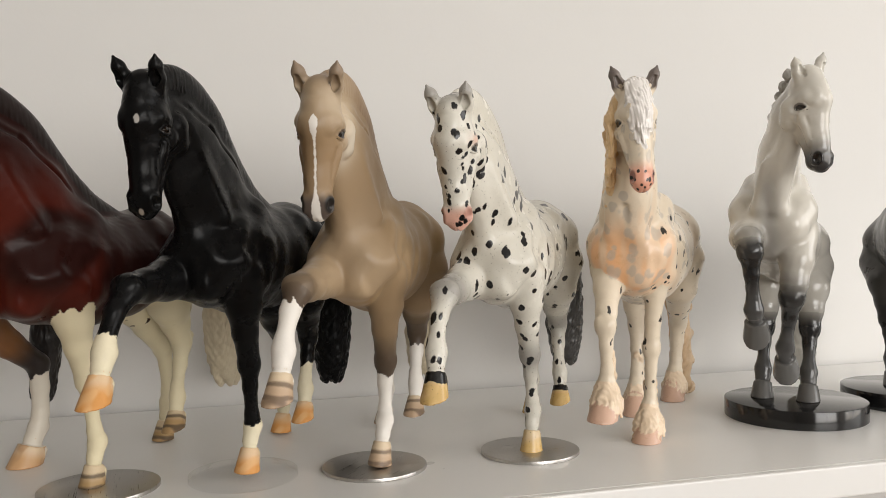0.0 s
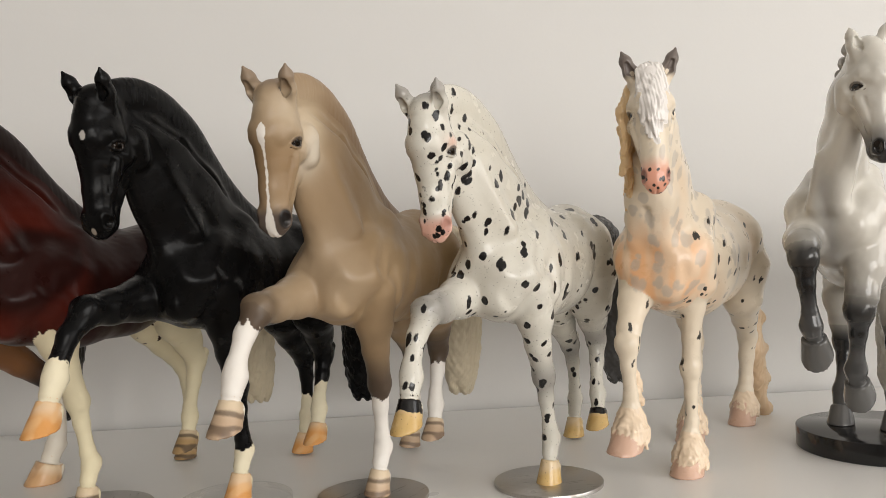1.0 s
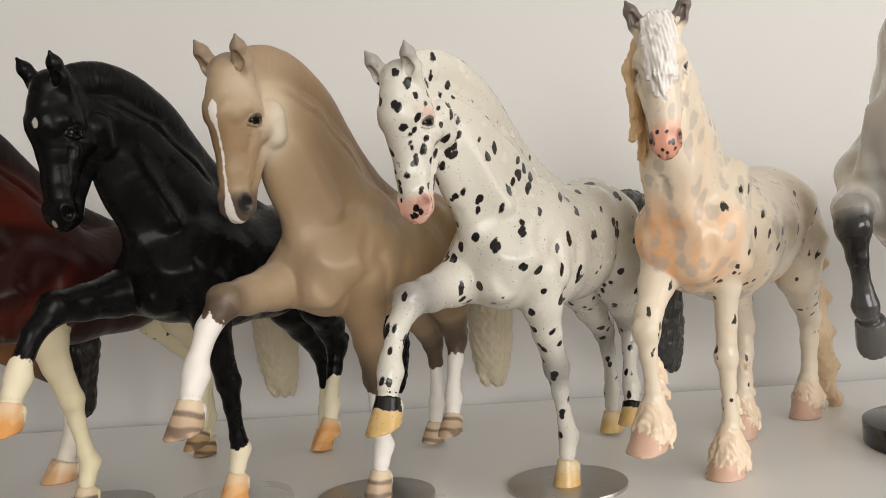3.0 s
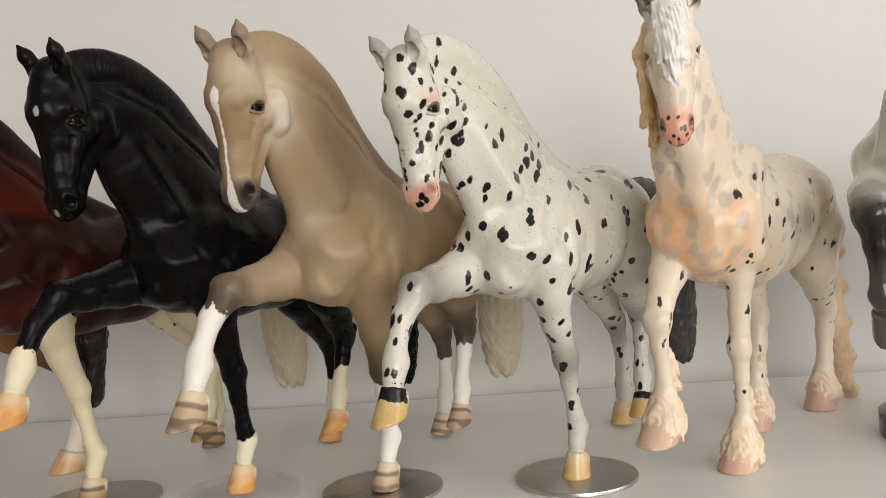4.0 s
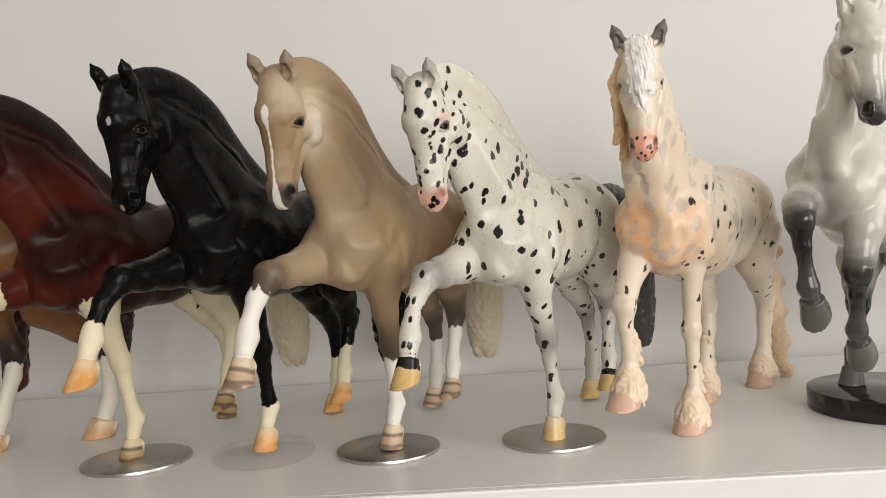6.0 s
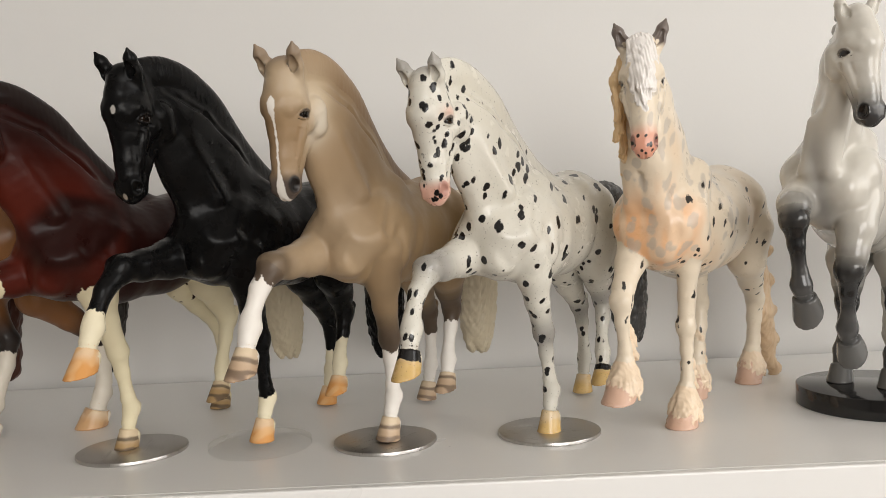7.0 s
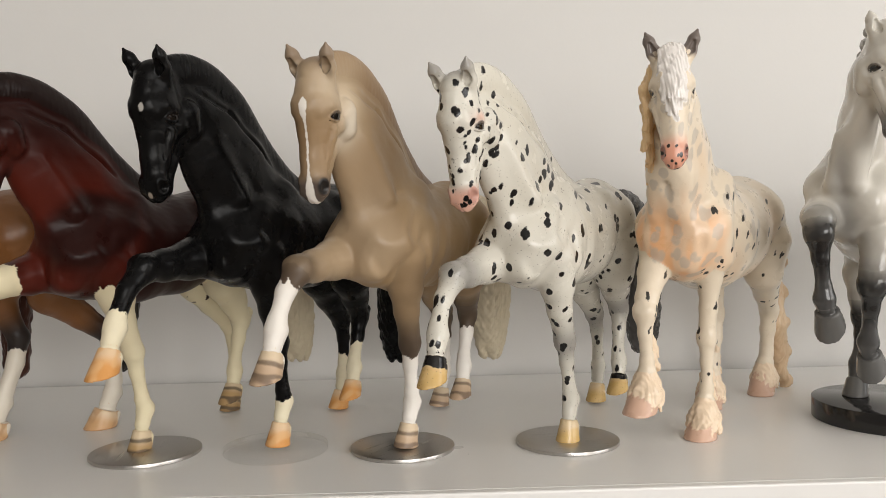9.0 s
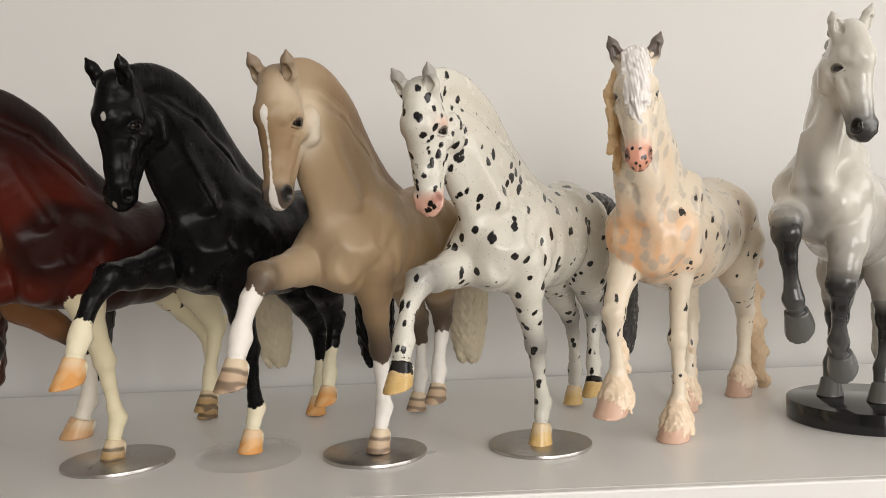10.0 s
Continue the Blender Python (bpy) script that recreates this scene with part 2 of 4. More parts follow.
    def skin(self):
        phi = self.phi
        inside = phi < 0
        count = np.zeros(self.shape - 1, np.int8)
        cut = lambda a, dx, dy, dz: a[dx:a.shape[0] - 1 + dx, dy:a.shape[1] - 1 + dy, dz:a.shape[2] - 1 + dz]
        corners = [(dx, dy, dz) for dx in (0, 1) for dy in (0, 1) for dz in (0, 1)]
        for c in corners:
            count += cut(inside, *c)
        cells = np.argwhere((count > 0) & (count < 8))
        ids = np.full(self.shape - 1, -1, np.int32)
        ids[tuple(cells.T)] = np.arange(len(cells))
        val = np.stack([phi[cells[:, 0] + c[0], cells[:, 1] + c[1], cells[:, 2] + c[2]] for c in corners], 1)
        total, hits = np.zeros((len(cells), 3)), np.zeros(len(cells))
        for i, a in enumerate(corners):
            for j, b in enumerate(corners):
                if j > i and sum(abs(p - q) for p, q in zip(a, b)) == 1:
                    u, v = val[:, i], val[:, j]
                    on = (u < 0) != (v < 0)
                    t = np.where(on, u / np.where(on, u - v, 1), 0)
                    total += on[:, None] * (np.array(a) + t[:, None] * (np.array(b) - np.array(a)))
                    hits += on
        pts = self.lo + self.step * (cells + total / hits[:, None])
        for _ in range(2):
            e = self.step * 0.5
            g = np.stack([(self.sample(pts + e * np.eye(3)[k]) - self.sample(pts - e * np.eye(3)[k])) / (2 * e) for k in range(3)], 1)
            move = -self.sample(pts)[:, None] * g / np.maximum((g * g).sum(1), 0.05)[:, None]
            pts = pts + np.clip(move, -0.4 * self.step, 0.4 * self.step) * 0.7
        quads = []
        for ax in range(3):
            n = [slice(None)] * 3
            m = [slice(None)] * 3
            n[ax], m[ax] = slice(0, -1), slice(1, None)
            p, q = inside[tuple(n)], inside[tuple(m)]
            u, v = [(1, 2), (2, 0), (0, 1)][ax]
            e = np.argwhere(p != q)
            e = e[(e[:, u] > 0) & (e[:, v] > 0) & (e[:, u] < self.shape[u] - 1) & (e[:, v] < self.shape[v] - 1)]
            def at(du, dv):
                c = e.copy()
                c[:, u] -= du
                c[:, v] -= dv
                return ids[tuple(c.T)]
            f = np.stack([at(1, 1), at(0, 1), at(0, 0), at(1, 0)], 1)
            flip = ~p[tuple(e.T)]
            f[flip] = f[flip][:, ::-1]
            quads.append(f)
        return pts, np.concatenate(quads)

    def nearest(self, pts):
        """For each point the tag of the nearest piece and how far along its chain, from the end, it lies."""
        best, tags, along = np.full(len(pts), 1e9), np.zeros(len(pts), "U12"), np.zeros(len(pts))
        for a, b, ra, rb, flat, tag, s in self.pieces:
            lo, hi = np.minimum(a, b) - 0.04, np.maximum(a, b) + 0.04
            on = np.nonzero(((pts > lo) & (pts < hi)).all(1))[0]
            d, t = self.field(pts[on, 0], pts[on, 1], pts[on, 2], a, b, ra, rb, flat)
            d = np.abs(d)
            win = d < best[on]
            best[on[win]], tags[on[win]], along[on[win]] = d[win], tag, (s[0] + t * (s[1] - s[0]))[win]
        return tags, along


def head(c, poll, yaw, nod, size=1.0, roll=0.0, ear_out=0.0055, ear_fwd=0.0165, ear_len=0.0165, cock=0.0, wing=1.0, jaw=0.0):
    """A horse's head, hung from the poll: x out of the face, y to its left, z up the face. jaw: how much deeper the jowl is."""
    m = np.array((Matrix.Translation(poll) @ Euler((radians(roll), radians(nod), radians(yaw))).to_matrix().to_4x4()))
    f = np.eye(4)
    f[:3, :3], f[:3, 3], f[3, 3] = m[:3, :3] * size, m[:3, 3], size
    ch = lambda p, k=0.004, flat=None, tag="head": c.chain(p, k * size, flat, tag, f)
    def gouge(p, k=0.001, flat=None):
        pts = [f[:3, :3] @ np.array(q[:3], float) + f[:3, 3] for q in p]
        if flat is not None:
            flat = (f[:3, :3] @ np.array(flat[0], float), flat[1])
        for a, b, u, v in zip(pts, pts[1:], p, p[1:]):
            c.cone(a, b, u[3] * size, v[3] * size, k * size, flat, cut=True)
    side = ((0, 1, 0), 0.86)
    ch([(0.001, 0, 0.002, 0.0115), (0.0010, 0, -0.013, 0.0132), (0.0015, 0, -0.025, 0.0112), (0.0045, 0, -0.039, 0.0078), (0.0058, 0, -0.053, 0.0074)], 0.004, side)
    ch([(-0.0085 - jaw, 0, -0.0205, 0.0130)], 0.003, ((0, 1, 0), 0.74))
    ch([(-0.0075 - jaw, 0, -0.029, 0.0068), (-0.0010 - 0.45 * jaw, 0, -0.043, 0.0050), (0.0012, 0, -0.056, 0.0053)], 0.003)
    ch([(0.003, 0, -0.056, 0.0058), (0.0062, 0, -0.0585, 0.0058)], 0.003)
    ch([(0.0080, 0, -0.004, 0.0065), (0.0098, 0, -0.014, 0.0064), (0.0072, 0, -0.030, 0.0042), (0.0080, 0, -0.047, 0.0042)], 0.004)
    for sgn in (-1, 1):
        y = lambda v: v * sgn
        ch([(-0.0078 - jaw, y(0.0058), -0.0160, 0.0090), (-0.0104 - jaw, y(0.0054), -0.0240, 0.0080)], 0.0016)
        ch([(-0.0020 - 0.6 * jaw, y(0.0062), -0.0215, 0.0070)], 0.0024)      # cheek
        ch([(-0.004, y(0.0100), -0.0235, 0.0016), (0.0010, y(0.0086), -0.0290, 0.0014), (0.0038, y(0.0062), -0.0420, 0.0013)], 0.003)
        ch([(0.0075, y(0.0040), -0.0240, 0.0020), (0.0086, y(0.0034), -0.0400, 0.0016)], 0.0025)
        ch([(0.0105, y(0.0050), -0.0105, 0.0036), (0.0098, y(0.0068), -0.0150, 0.0028)], 0.003)
        ch([(0.0045, y(0.0082), -0.0115, 0.0048), (-0.001, y(0.0092), -0.0128, 0.0036)], 0.003)        # brow
        ch([(0.001, y(0.0095), -0.025, 0.0022), (0.003, y(0.0072), -0.037, 0.0018)], 0.0025)          # facial crest
        ch([(0.0065, y(0.0045), -0.034, 0.0022), (0.0075, y(0.0042), -0.048, 0.0024)], 0.0025)
        ch([(0.0080, y(0.0047 * wing), -0.0530, 0.0046 * wing), (0.0075, y(0.0047 * wing), -0.0560, 0.0045 * wing)], 0.0025)      # nostril wing
        gouge([(0.0118, y(0.0090 * wing), -0.0515, 0.0018 * wing), (0.0098, y(0.0096 * wing), -0.0556, 0.0033 * wing)], 0.0010)
        ch([(-0.002, y(0.0096), -0.026, 0.0010), (0.0015, y(0.0082), -0.034, 0.0008), (0.003, y(0.0066), -0.045, 0.0008)], 0.002)
        ch([(0.0035, y(0.0085), -0.030, 0.0010), (0.0058, y(0.0066), -0.040, 0.0010), (0.0062, y(0.0062), -0.050, 0.0010)], 0.002)
        gouge([(0.0055, y(0.0135), -0.0178, 0.0028), (-0.0015, y(0.0140), -0.0185, 0.0024)], 0.002)   # eye socket
        ch([(0.0004, y(0.0092), -0.0178, 0.0034), (0.0030, y(0.0089), -0.0178, 0.0034)], 0.0003, None, "eye")
        ch([(0.0062, y(0.0099), -0.0183, 0.0006), (0.0048, y(0.0114), -0.0161, 0.0007), (0.0018, y(0.0124), -0.0150, 0.0008), (-0.0014, y(0.0121), -0.0161, 0.0007), (-0.0030, y(0.0111), -0.0183, 0.0006)], 0.0005, None, "lid")
        ch([(0.0062, y(0.0099), -0.0184, 0.0006), (0.0044, y(0.0112), -0.0198, 0.0006), (0.0016, y(0.0120), -0.0204, 0.0006), (-0.0014, y(0.0118), -0.0198, 0.0006), (-0.0030, y(0.0111), -0.0184, 0.0006)], 0.0005, None, "lid")
        ch([(0.0064, y(0.0098), -0.0150, 0.0009), (0.0018, y(0.0118), -0.0128, 0.0012), (-0.0036, y(0.0110), -0.0150, 0.0009)], 0.0016)
        gouge([(0.011, y(0.006), -0.0615, 0.0007), (0.002, y(0.0078), -0.0590, 0.0008), (-0.002, y(0.0070), -0.0555, 0.0006)], 0.001)  # mouth
        lop = cock if sgn < 0 else 0.0
        ex, eo, el = ear_fwd + lop * 0.3, ear_out + lop, ear_len + lop * 0.6
        ch([(0.000, y(0.0066), 0.0000, 0.0040), (ex * 0.36, y(0.0068 + eo * 0.4), 0.001 + el * 0.38, 0.0043), (ex * 0.74, y(0.0067 + eo * 0.76), 0.001 + el * 0.74, 0.0034), (ex, y(0.0066 + eo), 0.001 + el, 0.0008)], 0.0018, None, "ear")
        gouge([(0.0052, y(0.0080), 0.0040, 0.0010), (ex * 0.34 + 0.0040, y(0.0082 + eo * 0.36), 0.001 + el * 0.36, 0.0023), (ex * 0.62 + 0.0030, y(0.0074 + eo * 0.62), 0.001 + el * 0.60, 0.0012)], 0.0009)
    gouge([(0.004, 0, -0.0650, 0.0005), (0.013, 0, -0.0620, 0.0005)], 0.001)
    for sgn in (-1, 1):  # the lines along the side of the nose
        gouge([(-0.0010, sgn * 0.0128, -0.0240, 0.0010), (-0.0030, sgn * 0.0118, -0.0330, 0.0013), (0.0005, sgn * 0.0092, -0.0430, 0.0010)], 0.0012)
        gouge([(0.0052, sgn * 0.0108, -0.0255, 0.0009), (0.0068, sgn * 0.0088, -0.0400, 0.0010)], 0.0012)
    return f


def bend(points, n=5):
    """A smooth curve through the points (Catmull-Rom)."""
    q = np.array([points[0]] + list(points) + [points[-1]], float)
    out = []
    for a, b, d, e in zip(q, q[1:], q[2:], q[3:]):
        for i in range(n):
            t = i / n
            out.append(tuple(0.5 * (2 * b + (d - a) * t + (2 * a - 5 * b + 4 * d - e) * t * t + (3 * b - a - 3 * d + e) * t ** 3)))
    return out + [tuple(points[-1])]


def leg(c, tag, points, sole, r0=0.0058, r1=0.0084):
    """points from the trunk down to the pastern, then the hoof to its sole."""
    c.chain(points, 0.003, None, tag)
    x, y, z, _ = points[-1]
    a = np.array((x, y, z))
    d = np.array(sole) - a
    c.hoof(a + d * 0.26, sole, r0, r1, "hoof" + tag)
    # heel bulbs, and the tendon behind the cannon
    far = [0.0]
    for p, q in zip(points[::-1], points[-2::-1]):
        far.append(far[-1] + float(np.linalg.norm(np.array(p[:3]) - np.array(q[:3]))))
    far = far[::-1]
    for i in (-4, -3):
        v, w = np.array(points[i][:3]), np.array(points[i + 1][:3])
        back = np.array((-(w - v)[2], 0, (w - v)[0]))
        back = back / max(np.linalg.norm(back), 1e-6) * (-1 if back[0] > 0 else 1)
        c.cone(v + back * points[i][3] * 0.5, w + back * points[i + 1][3] * 0.6, points[i][3] * 0.45, points[i + 1][3] * 0.6, 0.0016, None, tag, (far[i], far[i + 1]))
    for sgn in (-1, 1):
        heel = a + d * 0.45 + np.array((-r0 * 0.75, sgn * r0 * 0.4, 0))
        c.cone(heel, heel + d * 0.2, 0.0030, 0.0028, 0.002, None, tag, (0.001, 0))
        knee = np.array(points[3][:3]) + np.array((0.0016, sgn * points[3][3] * 0.45, 0.002))
        c.cone(knee, knee + np.array((0, 0, -0.004)), points[3][3] * 0.6, points[3][3] * 0.5, 0.002, None, tag, (far[3], far[3]))


def trotter(region=((-0.185, -0.045, -0.004), (0.172, 0.045, 0.246), 0.00085)):
    """The high-stepping horse: right knee raised, left hind lifted."""
    c = Clay(*region)
    w = ((0, 1, 0), 0.80)
    c.chain([(0.052, 0, 0.127, 0.0280), (0.018, 0, 0.129, 0.0335), (-0.018, 0, 0.131, 0.0325), (-0.046, 0, 0.138, 0.0305), (-0.070, 0, 0.136, 0.0245)], 0.008, w, "trunk")
    c.chain([(0.036, 0, 0.147, 0.0290), (0.055, -0.001, 0.171, 0.0250), (0.074, -0.002, 0.190, 0.0205), (0.090, -0.003, 0.201, 0.0165), (0.107, -0.0035, 0.205, 0.0125)], 0.006, ((0, 1, 0), 0.56), "neck")
    c.chain(bend([(-0.010, 0, 0.155, 0.0100), (0.016, 0, 0.1690, 0.0088), (0.036, -0.001, 0.1860, 0.0080), (0.055, -0.001, 0.2050, 0.0076), (0.069, -0.002, 0.2148, 0.0074), (0.084, -0.002, 0.2210, 0.0070), (0.099, -0.003, 0.2225, 0.0064), (0.113, -0.0040, 0.2182, 0.0060)]), 0.007, ((0, 1, 0), 0.6), "mane")
    for y in (-1, 1):  # the groove under the mane
        c.cone((0.099, y * 0.0090 - 0.004, 0.2125), (0.070, y * 0.0100 - 0.003, 0.2030), 0.0009, 0.0012, 0.003, cut=True)
        c.cone((0.070, y * 0.0100 - 0.003, 0.2030), (0.036, y * 0.0108 - 0.001, 0.1770), 0.0012, 0.0011, 0.003, cut=True)
    c.chain([(0.067, -0.001, 0.148, 0.0160), (0.081, -0.003, 0.171, 0.0120), (0.093, -0.003, 0.184, 0.0092)], 0.011, ((0, 1, 0), 0.7), "neck")
    for y in (-1, 1):
        c.chain([(0.084, y * 0.0066 - 0.002, 0.184, 0.0052), (0.066, y * 0.0110, 0.154, 0.0068)], 0.010, None, "neck")
    # chest and shoulder
    for y in (-1, 1):
        c.chain([(0.066, y * 0.0120, 0.129, 0.0132)], 0.007, None, "trunk")
        c.chain([(0.070, y * 0.0080, 0.114, 0.0092)], 0.007, None, "trunk")
        c.chain([(0.040, y * 0.0165, 0.114, 0.0100)], 0.008, None, "trunk")
        c.chain([(0.024, y * 0.0105, 0.158, 0.0085), (0.046, y * 0.0145, 0.142, 0.0110), (0.057, y * 0.0158, 0.129, 0.0122)], 0.009, None, "trunk")
        c.chain([(0.030, y * 0.0170, 0.138, 0.0105), (0.036, y * 0.0175, 0.118, 0.0120)], 0.004, None, "trunk")
        c.chain([(-0.050, y * 0.013, 0.143, 0.0180), (-0.066, y * 0.012, 0.128, 0.0160)], 0.006, None, "trunk")
        c.chain([(-0.030, y * 0.014, 0.152, 0.010)], 0.006, None, "trunk")
        c.cone((0.094, y * 0.0175, 0.180), (0.074, y * 0.0235, 0.138), 0.0024, 0.0034, 0.012, cut=True)
        c.cone((0.063, y * 0.0175, 0.184), (0.040, y * 0.0225, 0.160), 0.0024, 0.0034, 0.007, cut=True)
        c.cone((0.040, y * 0.0250, 0.160), (0.056, y * 0.0300, 0.134), 0.0034, 0.0030, 0.009, cut=True)
        c.cone((0.044, y * 0.0300, 0.150), (0.044, y * 0.0310, 0.118), 0.0012, 0.0040, 0.006, cut=True)
        c.cone((0.018, y * 0.0310, 0.150), (0.020, y * 0.0300, 0.108), 0.0012, 0.0030, 0.006, cut=True)
        c.cone((-0.032, y * 0.0300, 0.128), (-0.044, y * 0.0300, 0.108), 0.0012, 0.0040, 0.006, cut=True)
    c.cone((0.090, 0, 0.150), (0.083, 0, 0.104), 0.0030, 0.0046, 0.0035, cut=True)
    for y in (-1, 1):
        c.cone((0.086, y * 0.0150, 0.122), (0.072, y * 0.0190, 0.108), 0.0022, 0.0034, 0.004, cut=True)
    c.cone((0.086, -0.016, 0.143), (0.086, 0.016, 0.143), 0.0014, 0.0014, 0.004, cut=True)
    leg(c, "foreL", [(0.046, 0.015, 0.118, 0.0145), (0.041, 0.0155, 0.101, 0.0108), (0.036, 0.0145, 0.085, 0.0076), (0.0275, 0.0138, 0.064, 0.0065), (0.0245, 0.0132, 0.050, 0.0043), (0.0205, 0.013, 0.032, 0.0041), (0.0175, 0.0125, 0.0250, 0.0053), (0.0200, 0.0122, 0.0155, 0.0049)], (0.0225, 0.012, -0.0030))
    leg(c, "foreR", [(0.058, -0.014, 0.122, 0.0150), (0.080, -0.0130, 0.1155, 0.0116), (0.100, -0.0125, 0.1125, 0.0090), (0.1150, -0.0120, 0.1110, 0.0080), (0.1275, -0.0110, 0.0995, 0.0050), (0.1345, -0.0105, 0.0850, 0.0046), (0.1355, -0.0100, 0.0800, 0.0058), (0.1390, -0.0090, 0.0725, 0.0052)], (0.1440, -0.0080, 0.0555))
    leg(c, "hindR", [(-0.058, -0.013, 0.122, 0.0215), (-0.059, -0.016, 0.102, 0.0155), (-0.074, -0.018, 0.086, 0.0103), (-0.093, -0.019, 0.067, 0.0066), (-0.097, -0.019, 0.053, 0.0046), (-0.0985, -0.019, 0.034, 0.0040), (-0.0985, -0.019, 0.0250, 0.0052), (-0.0965, -0.019, 0.0150, 0.0048)], (-0.0932, -0.019, -0.0020))
    leg(c, "hindL", [(-0.053, 0.013, 0.122, 0.0210), (-0.056, 0.0125, 0.103, 0.0145), (-0.068, 0.0090, 0.089, 0.0100), (-0.077, 0.0080, 0.073, 0.0066), (-0.0735, 0.0090, 0.059, 0.0047), (-0.0675, 0.0105, 0.043, 0.0042), (-0.0665, 0.0115, 0.0365, 0.0053), (-0.0645, 0.0120, 0.0295, 0.0049)], (-0.0605, 0.0130, 0.0155))
    c.cone((-0.100, -0.019, 0.073), (-0.099, -0.019, 0.062), 0.0042, 0.0030, 0.003, None, "hindR", (0.07, 0.06))
    c.cone((-0.084, 0.0085, 0.078), (-0.080, 0.0085, 0.068), 0.0042, 0.0030, 0.003, None, "hindL", (0.07, 0.06))
    tail = bend([(-0.084, 0, 0.153, 0.0070), (-0.108, 0.001, 0.154, 0.0080), (-0.132, 0.000, 0.140, 0.0100), (-0.148, -0.003, 0.110, 0.0128), (-0.156, -0.005, 0.076, 0.0145), (-0.160, -0.006, 0.050, 0.0120), (-0.162, -0.006, 0.038, 0.0070)], 3)
    c.chain(tail, 0.004, None, "tail")
    for i in range(15):  # locks that hang down the tail and end unevenly
        a = 2 * math.pi * i / 15
        for (x0, y0, z0, r0), (x1, y1, z1, r1) in zip(tail[6:], tail[7:]):
            o0, o1 = 0.93 * r0, 0.93 * r1
            c.cone((x0 + o0 * math.cos(a), y0 + o0 * math.sin(a), z0), (x1 + o1 * math.cos(a + 0.08), y1 + o1 * math.sin(a + 0.08), z1 - 0.0045 * (i % 3) * (z1 < 0.05)), 0.0024, 0.0020, 0.0030, None, "tail")
    f = head(c, (0.1188, -0.0034, 0.2114), 4, 8, 1.0, 1, ear_out=0.0048, ear_fwd=0.0095, ear_len=0.0180, jaw=0.0062)
    c.chain([(0.0095, -0.0005, 0.0035, 0.0030), (0.0065, -0.0005, 0.0065, 0.0028)], 0.0012, None, "head", f)
    return c, f


